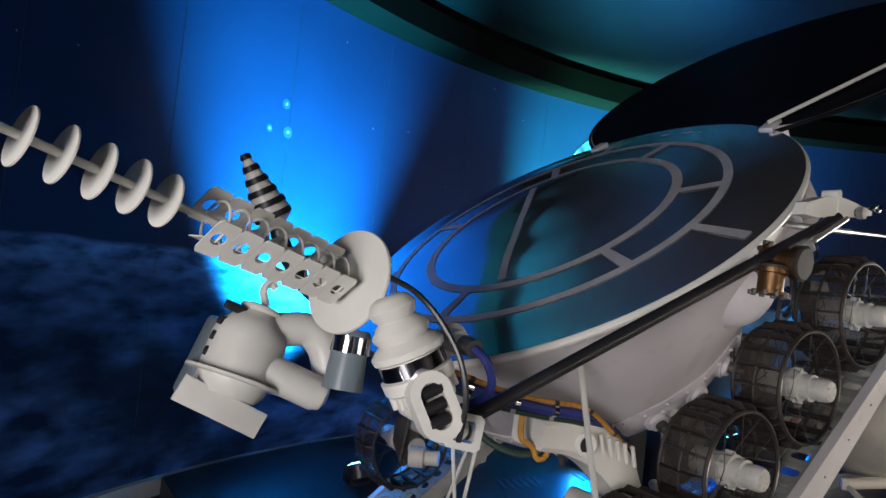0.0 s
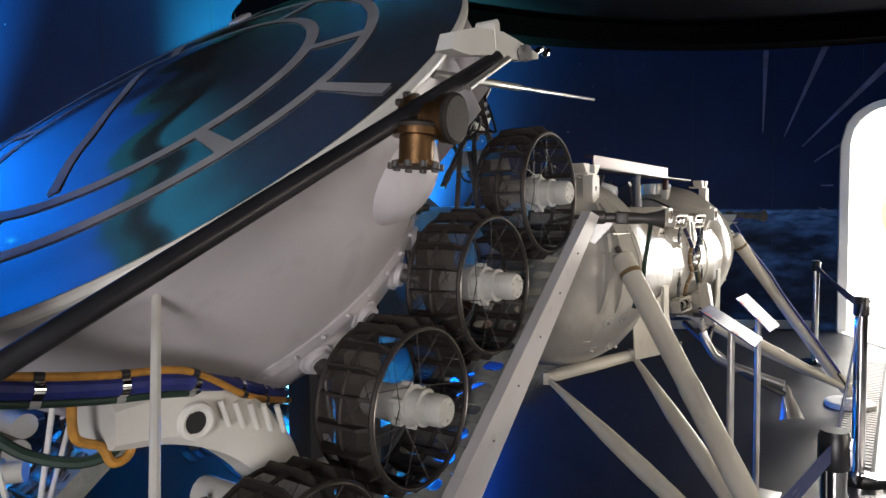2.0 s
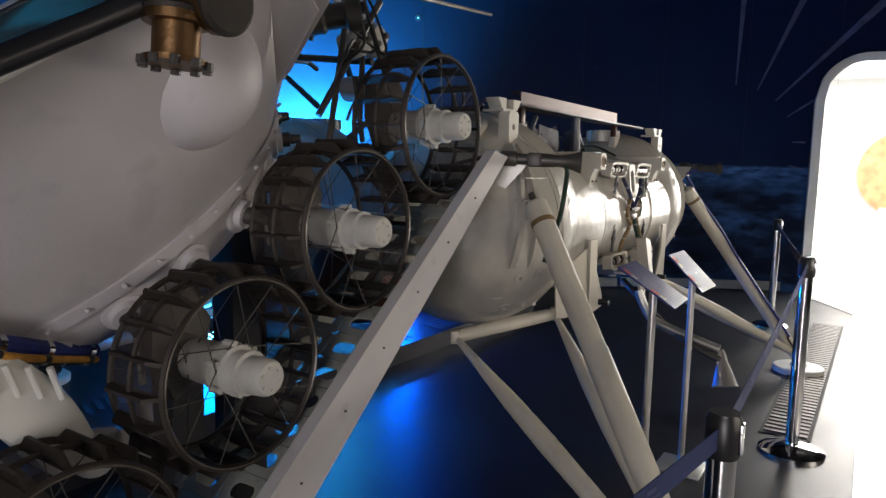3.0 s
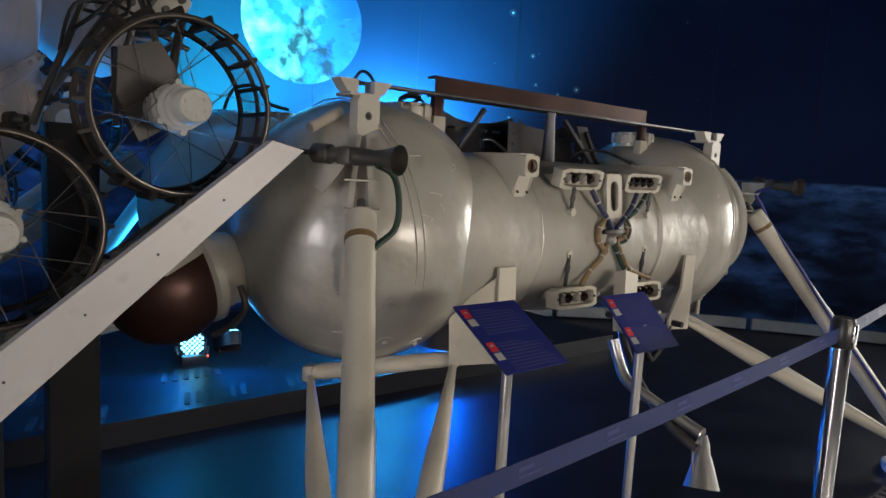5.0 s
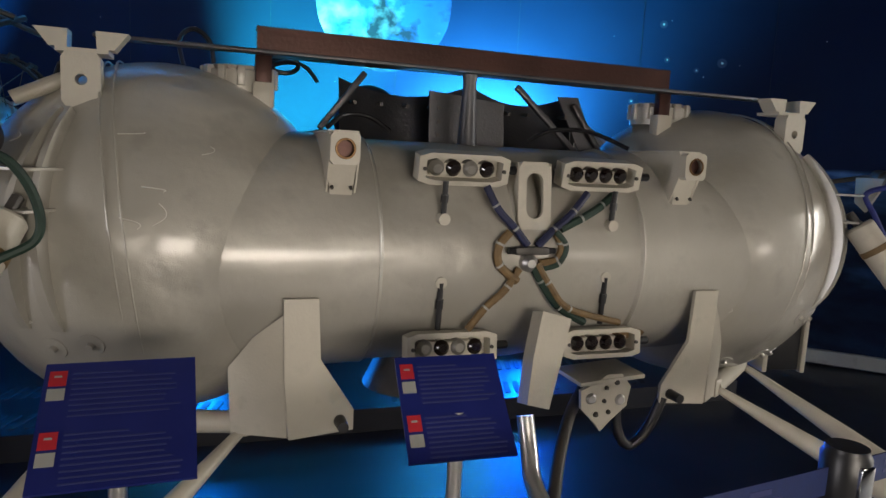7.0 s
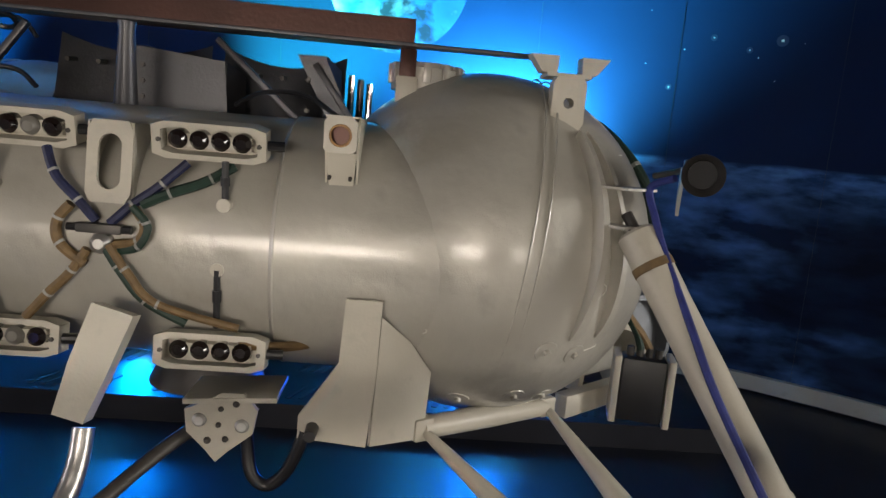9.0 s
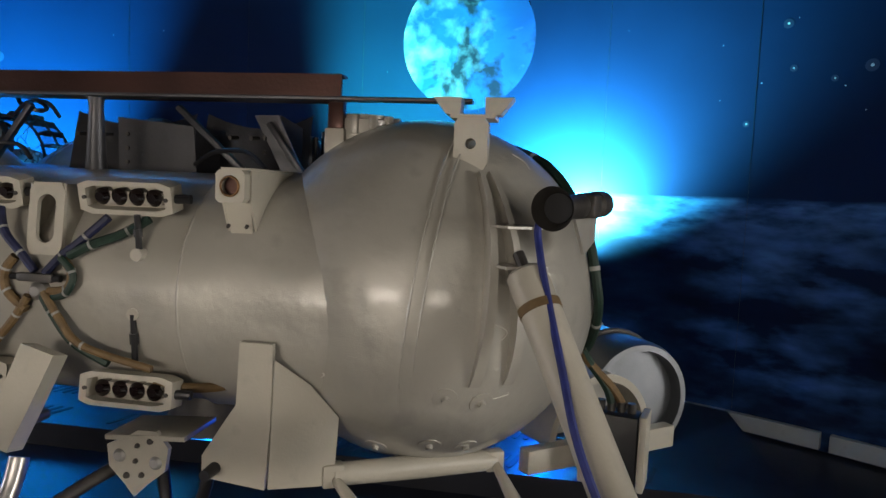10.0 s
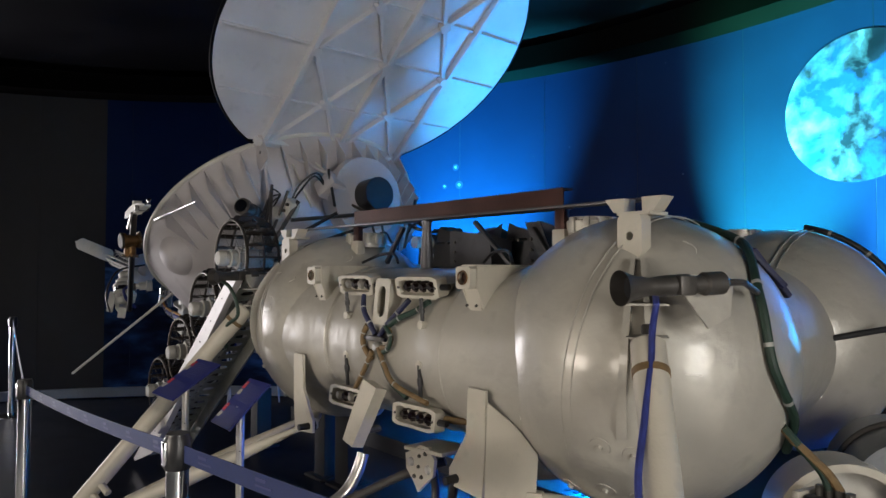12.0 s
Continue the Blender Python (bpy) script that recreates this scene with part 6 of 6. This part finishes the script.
def rover_front():
    def P(*c):
        return Vector(c)
    # spiral antenna on a round plate, with a perforated trough and a boom of discs
    base = P(-3.09, -0.285, 1.525)
    d = (P(-3.514, -0.418, 1.637) - P(-3.109, -0.291, 1.529)).normalized()
    ant = part("spiral_antenna", lathe(B(), base, base - d * 0.012, ((0, 0.148), (0.5, 0.150), (1, 0.148)), 40), WHITE, rover, "white spiral antenna with perforated trough")
    side = d.cross(Vector((0, 0, 1))).normalized()
    up = side.cross(d)
    L = 0.44
    for tilt in (45, 135, 225, 315):
        k = radians(tilt)
        nrm = (side * math.cos(k) + up * math.sin(k)).normalized()
        acr = d.cross(nrm).normalized()
        m = axes(base + d * 0.03 + nrm * 0.058, d, acr)
        if tilt in (135, 315):
            continue
        n = 7
        for j in range(n):
            b2 = plate(B(), square(L / n - 0.001, 0.105, 24, L / n * (j + 0.5)), 0.003, m, oval(0.036, 0.036, 24, L / n * (j + 0.5)))
            part("perforated_side", b2, WHITE, ant)
    for j in range(8):
        part("coil_hoop", torus(B(), base + d * (0.05 + L / 8 * j), d, 0.052, 0.0035, 28, 6), WHITE, ant)
    part("trough_floor", box(B(), base + d * (0.03 + L / 2) - up * 0.045, (L, 0.06, 0.003), Matrix((d, side, up)).transposed()), WHITE, ant)
    boom = part("boom", tube(B(), base, base + d * 1.12, 0.009, seg=12), WHITE, ant)
    for j in range(7):
        c = base + d * (0.56 + 0.074 * j)
        part("disc", lathe(B(), c, c + d * 0.004, ((0, 0.061), (1, 0.061)), 28), WHITE, boom)
    # antenna's elevation drive: stacked collars
    T, Q = P(-3.040, -0.430, 1.500), P(-2.905, -0.490, 1.215)
    dr = part("antenna_drive", lathe(B(), T, Q, ((0, 0.03), (0.03, 0.052), (0.10, 0.066), (0.17, 0.058), (0.20, 0.050), (0.23, 0.062), (0.30, 0.080), (0.35, 0.074), (0.37, 0.068), (0.40, 0.084), (0.45, 0.100), (0.50, 0.098), (0.52, 0.086), (0.65, 0.086), (0.66, 0.099), (0.76, 0.097), (0.79, 0.083), (0.92, 0.080), (1.0, 0.062)), 36), WHITE, rover, "white bulbous antenna drive with chrome band")
    part("chrome_band", lathe(B(), T.lerp(Q, 0.525), T.lerp(Q, 0.645), ((0, 0.090), (1, 0.090)), 36), CHROME, dr)
    e = (Q - T).normalized()
    for k in range(14):
        a = 2 * math.pi * k / 14
        mm = frame_along(T, Q)
        c = T.lerp(Q, 0.78) + mm @ Vector((0.084 * math.cos(a), 0.084 * math.sin(a), 0))
        part("lug", tube(B(), c, c + e * 0.03, 0.010, seg=8), WHITE, dr)
    part("yoke", lathe(B(), base - d * 0.012, base - d * 0.10, ((0, 0.045), (0.5, 0.05), (1, 0.035)), 20), WHITE, ant)
    # round-ended cheek with a recess that holds three black springs
    face = Vector((-0.25, -0.95, 0.15)).normalized()
    lng = (e - face * e.dot(face)).normalized()
    acr = lng.cross(face)
    c = P(-2.955, -0.575, 1.245)
    m = axes(c, acr, lng)
    cheek = part("cheek", plate(B(), oval(0.112, 0.18), 0.05, m @ Matrix.Translation((0, 0, -0.025)), oval(0.060, 0.120)), WHITE, dr)
    part("recess", plate(B(), oval(0.064, 0.124), 0.004, m @ Matrix.Translation((0, 0, -0.022 if (m.to_3x3() @ Vector((0, 0, 1))).dot(face) > 0 else 0.018))), STEEL, cheek)
    for k in (-1, 0, 1):
        o = c + lng * 0.038 * k + acr * 0.006 * k
        part("spring", tube(B(), o - acr * 0.026 + face * 0.012, o + acr * 0.026 + face * 0.012, 0.016, seg=12), BLACK, cheek)
    # bored foot block with a gilded spring
    fc = P(-2.825, -0.52, 1.165)
    m = axes(fc, acr * 0.8 + lng * -0.6, lng * 0.8 + acr * 0.6)
    foot = part("foot_block", plate(B(), square(0.105, 0.095), 0.06, m @ Matrix.Translation((0, 0, -0.03)), square(0.062, 0.055)), WHITE, dr)
    part("coil_spring", cable(B(), [m @ Vector((0.002 * k - 0.024, 0.018 * math.cos(k), 0.018 * math.sin(k))) for k in np.arange(0, 24, 1.0)], 0.003, 5, 2), GOLD, foot)
    part("link", tube(B(), P(-2.90, -0.53, 1.20), fc, 0.030, seg=14), WHITE, dr)
    part("drive_cable", cable(B(), (base - d * 0.03 + up * 0.05, P(-3.0, -0.50, 1.52), P(-2.93, -0.60, 1.40), P(-2.90, -0.63, 1.28), P(-2.885, -0.60, 1.16)), 0.008), BLACK, dr)
    # panoramic camera: vase-shaped body, sun plate, elbows
    a, b = P(-3.135, 0.24, 1.395), P(-3.235, 0.20, 1.105)
    camr = part("camera_pod", lathe(B(), a, b, ((0, 0.050), (0.02, 0.070), (0.05, 0.072), (0.08, 0.060), (0.16, 0.085), (0.28, 0.118), (0.40, 0.124), (0.78, 0.122), (0.79, 0.160), (0.82, 0.160), (0.83, 0.118), (0.92, 0.110), (1.0, 0.09)), 40), WHITE, rover, "cream vase-shaped television camera pod")
    part("sun_plate", box(B(), P(-3.26, 0.16, 1.08), (0.30, 0.012, 0.085), Matrix.Rotation(radians(26), 3, "Y"), 0.002), WHITE, camr)
    part("heat_shield", box(B(), P(-3.29, 0.30, 1.21), (0.07, 0.16, 0.28), Matrix.Rotation(radians(20), 3, "Y"), 0.02), GREYBLUE, camr)
    for k in range(4):
        part("louvre", box(B(), P(-3.285 + 0.016 * k, 0.205, 1.24 + 0.05 * k), (0.075, 0.02, 0.030), Matrix.Rotation(radians(20), 3, "Y"), 0.004), BLACK, camr)
    part("cap_hook", cable(B(), (P(-3.125, 0.24, 1.40), P(-3.14, 0.24, 1.45), P(-3.12, 0.24, 1.48), P(-3.10, 0.24, 1.46)), 0.014), WHITE, camr)
    part("elbow", cable(B(), (P(-3.10, 0.22, 1.32), P(-2.99, 0.20, 1.33), P(-2.93, 0.18, 1.28), P(-2.90, 0.16, 1.18)), 0.058, 18), WHITE, camr)
    part("stub_arm", lathe(B(), P(-3.13, 0.16, 1.20), P(-2.94, 0.08, 1.12), ((0, 0.058), (0.8, 0.058), (0.95, 0.045), (1, 0.02)), 24), WHITE, camr)
    # second grey-blue camera and its strap
    c2 = part("small_camera", lathe(B(), P(-2.96, -0.10, 1.37), P(-2.985, -0.115, 1.19), ((0, 0.052), (0.1, 0.060), (0.3, 0.060), (0.31, 0.055), (1, 0.062)), 28), GREYBLUE, rover, "grey-blue cylindrical camera with foil band")
    part("foil_band", lathe(B(), P(-2.963, -0.102, 1.35), P(-2.970, -0.106, 1.30), ((0, 0.062), (1, 0.062)), 28), CHROME, c2)
    part("yellow_strap", torus(B(), P(-2.985, -0.06, 1.385), (0.7, -0.7, 0.1), 0.055, 0.008, 28, 8, 0.6, 4.2), WIRE_Y, c2)
    part("pipe_stub", lathe(B(), P(-2.163, 0.753, 0.692), P(-2.06, 0.66, 0.70), ((0, 0.05), (0.5, 0.05), (0.55, 0.035), (1, 0.035)), 20), HUB, rover)
    # striped cone antenna on the far side
    tip, root = P(-2.909, 1.461, 2.066), P(-2.70, 1.44, 1.735)
    cone = part("cone_antenna", lathe(B(), root, tip, ((0, 0.055), (0.1, 0.098), (0.18, 0.098), (1, 0.016)), 28), WHITE, rover, "black and white striped conical antenna")
    for k in range(6):
        t0 = 0.04 + 0.165 * k
        r0, r1 = (0.098 - 0.082 * max(0, (t0 - 0.18) / 0.82)), (0.098 - 0.082 * max(0, (t0 + 0.08 - 0.18) / 0.82))
        part("stripe", lathe(B(), root.lerp(tip, t0 + 0.06), root.lerp(tip, min(1, t0 + 0.14)), ((0, r0 + 0.003), (1, r1 + 0.003)), 28), BLACK, cone)
    part("cone_stem", cable(B(), (root, P(-2.66, 1.42, 1.62), P(-2.58, 1.30, 1.45), P(-2.45, 1.10, 1.30)), 0.045, 14), BLACK, cone)
    # sloping black arm with its pale clevis at the rim
    lo, hi = P(-2.775, -0.475, 1.180), P(-1.545, -0.800, 1.908)
    armp = part("black_arm", tube(B(), lo, hi, 0.021, seg=16), BLACK, rover, "long black tubular arm")
    part("bright_link", tube(B(), hi + Vector((-0.14, 0.0, -0.095)), hi + Vector((0.02, -0.02, 0.0)), 0.009, seg=8), ALU, armp)
    cl = part("clevis_head", plate(B(), [(-0.20, -0.055), (-0.12, -0.055), (-0.02, -0.035), (0.12, -0.022), (0.24, 0.002), (0.24, 0.016), (0.11, 0.030), (0.04, 0.034), (-0.08, 0.020), (-0.18, -0.012)], 0.045, axes(P(-1.56, -0.78, 1.945), (1, 0, 0), (0, 0, 1)) @ Matrix.Translation((0, 0, -0.022))), WHITE, rover, "cream clevis head on the rim")
    part("clevis_ring", plate(B(), oval(0.026, 0.095), 0.056, axes(P(-1.55, -0.78, 1.955), (1, 0, 0.15), (-0.15, 0, 1)) @ Matrix.Translation((0, 0, -0.031))), WHITE, cl)
    part("clevis_pin", tube(B(), P(-1.43, -0.82, 1.94), P(-1.43, -0.74, 1.94), 0.017, seg=12), STEEL, cl)
    part("pin_nut", lathe(B(), P(-1.43, -0.81, 1.94), P(-1.43, -0.83, 1.94), ((0, 0.024), (1, 0.022)), 6), ALU, cl)
    part("tip_bolt", cable(B(), (P(-1.33, -0.79, 1.955), P(-1.28, -0.79, 1.985), P(-1.25, -0.79, 1.975), P(-1.23, -0.79, 1.99)), 0.009), CHROME, cl)
    # whip antenna
    part("whip", lathe(B(), P(-1.60, -0.64, 1.880), P(-0.66, -0.702, 1.934), ((0, 0.012), (0.45, 0.011), (0.46, 0.007), (1, 0.005)), 10), ALU, rover, "thin grey whip antenna")
    # hanging rods and their feet
    part("drop_rod", tube(B(), P(-2.173, -0.277, 1.37), P(-2.62, -0.936, 0.70), 0.010, seg=10), WHITE, rover)
    for p, q in ((P(-2.33, 0.20, 0.95), P(-2.225, 0.20, 0.36)), (P(-2.18, 0.20, 1.03), P(-2.29, 0.20, 0.36)), (P(-1.98, 0.475, 0.96), P(-2.10, 0.59, 0.36))):
        part("thin_strut", tube(B(), p, q, 0.008, seg=8), WHITE, rover)
    # cables along the tub's lower edge
    lower = (P(-2.68, -0.22, 1.25), P(-2.50, -0.26, 1.195), P(-2.311, -0.272, 1.158), P(-2.10, -0.26, 1.125), P(-1.90, -0.20, 1.06), P(-1.75, -0.12, 1.0), P(-1.60, -0.04, 0.95))
    for m_, r, shift, tie in ((WIRE_B, 0.022, P(0, 0, 0), CHROME), (WIRE_Y, 0.009, P(0, -0.012, 0.026), BLACK), (WIRE_G, 0.010, P(0, 0.01, -0.03), TIE)):
        pts = [p + shift for p in lower]
        if m_ is WIRE_Y:
            pts[4:] = [p + P(-0.02, -0.04, -0.035) for p in pts[4:]]
        run = part("tub_cable", cable(B(), pts, r, 10), m_, rover, "coloured fabric cable tied along the tub")
        path = smooth_path(pts, 8)
        for j in range(4, len(path) - 2, 7):
            dd = (path[j + 1] - path[j]).normalized()
            part("tie", tube(B(), path[j] - dd * 0.010, path[j] + dd * 0.010, r * 1.12, seg=12), tie, run)
    con = part("rim_connector", lathe(B(), P(-2.750, -0.30, 1.385), P(-2.775, -0.435, 1.380), ((0, 0.045), (0.3, 0.05), (0.35, 0.035), (0.7, 0.035), (0.75, 0.026), (1, 0.024)), 20), WHITE, rover, "pale connector with a thick blue cable")
    part("connector_nut", lathe(B(), P(-2.774, -0.430, 1.381), P(-2.782, -0.490, 1.376), ((0, 0.028), (1, 0.026)), 12), STEEL, con)
    part("blue_pigtail", cable(B(), (P(-2.781, -0.486, 1.377), P(-2.765, -0.525, 1.350), P(-2.735, -0.520, 1.29), P(-2.735, -0.483, 1.24), P(-2.77, -0.43, 1.20)), 0.013, 10), WIRE_B, con)
    part("yellow_loop", cable(B(), (P(-2.33, -0.20, 1.12), P(-2.325, -0.20, 1.04), P(-2.27, -0.20, 1.005), P(-2.25, -0.21, 0.965), P(-2.21, -0.21, 0.975), P(-2.19, -0.20, 1.04)), 0.011), WIRE_Y, rover)
    part("green_loop", cable(B(), (P(-2.06, -0.22, 1.11), P(-2.15, -0.22, 1.10), P(-2.21, -0.22, 1.06), P(-2.24, -0.20, 0.99), P(-2.30, -0.16, 0.97), P(-2.38, -0.10, 1.0), P(-2.44, -0.06, 1.06)), 0.013), WIRE_G, rover)
    # pressed arm curving down from the tub's front to the lower bracket
    line = smooth_path((P(-2.26, -0.16, 1.05), P(-2.10, -0.17, 1.04), P(-1.95, -0.18, 0.985), P(-1.84, -0.19, 0.89), P(-1.765, -0.20, 0.765)), 5)
    b2 = B()
    rows = []
    for k, p in enumerate(line):
        dd = (line[min(k + 1, len(line) - 1)] - line[max(k - 1, 0)]).normalized()
        sd = Vector((0, 1, 0))
        nn = dd.cross(sd).normalized()
        t = k / (len(line) - 1)
        hw, hh = 0.085 - 0.02 * t, 0.052 + 0.026 * math.sin(t * 3.0)
        rows.append([b2.verts.new(p + sd * a * hw + nn * b * hh) for a, b in ((-1, -0.7), (-0.8, -1), (0.8, -1), (1, -0.7), (1, 0.7), (0.8, 1), (-0.8, 1), (-1, 0.7))])
    for a, b in zip(rows, rows[1:]):
        for k in range(8):
            b2.faces.new((a[k], a[(k + 1) % 8], b[(k + 1) % 8], b[k]))
    b2.faces.new(rows[0][::-1])
    b2.faces.new(rows[-1])
    br = part("front_arm", b2, WHITE, rover, "pale pressed front arm curving down")
    part("arm_ring", torus(B(), P(-2.07, -0.262, 1.02), (0.2, 1, 0), 0.036, 0.012, 28, 8), WHITE, br)
    part("arm_hole", lathe(B(), P(-2.07, -0.258, 1.02), P(-2.07, -0.268, 1.02), ((0, 0.032), (1, 0.032)), 24), BLACK, br)
    for k in range(5):
        part("rib", tube(B(), P(-2.00 + 0.045 * k, -0.262, 1.055 - 0.014 * k), P(-1.975 + 0.045 * k, -0.262, 0.985 - 0.016 * k), 0.008, seg=8), WHITE, br)
    part("arm_end", lathe(B(), P(-1.74, -0.26, 0.76), P(-1.62, -0.14, 0.74), ((0, 0.03), (0.1, 0.055), (0.5, 0.05), (0.55, 0.035), (1, 0.03)), 20), HUB, br)
    for p, q, r in ((P(-1.66, -0.27, 0.78), P(-1.55, -0.22, 0.70), 0.028), (P(-1.58, -0.24, 0.75), P(-1.52, -0.14, 0.80), 0.020)):
        part("arm_bolt", tube(B(), p, q, r, seg=12), HUB, br)


rover_front()
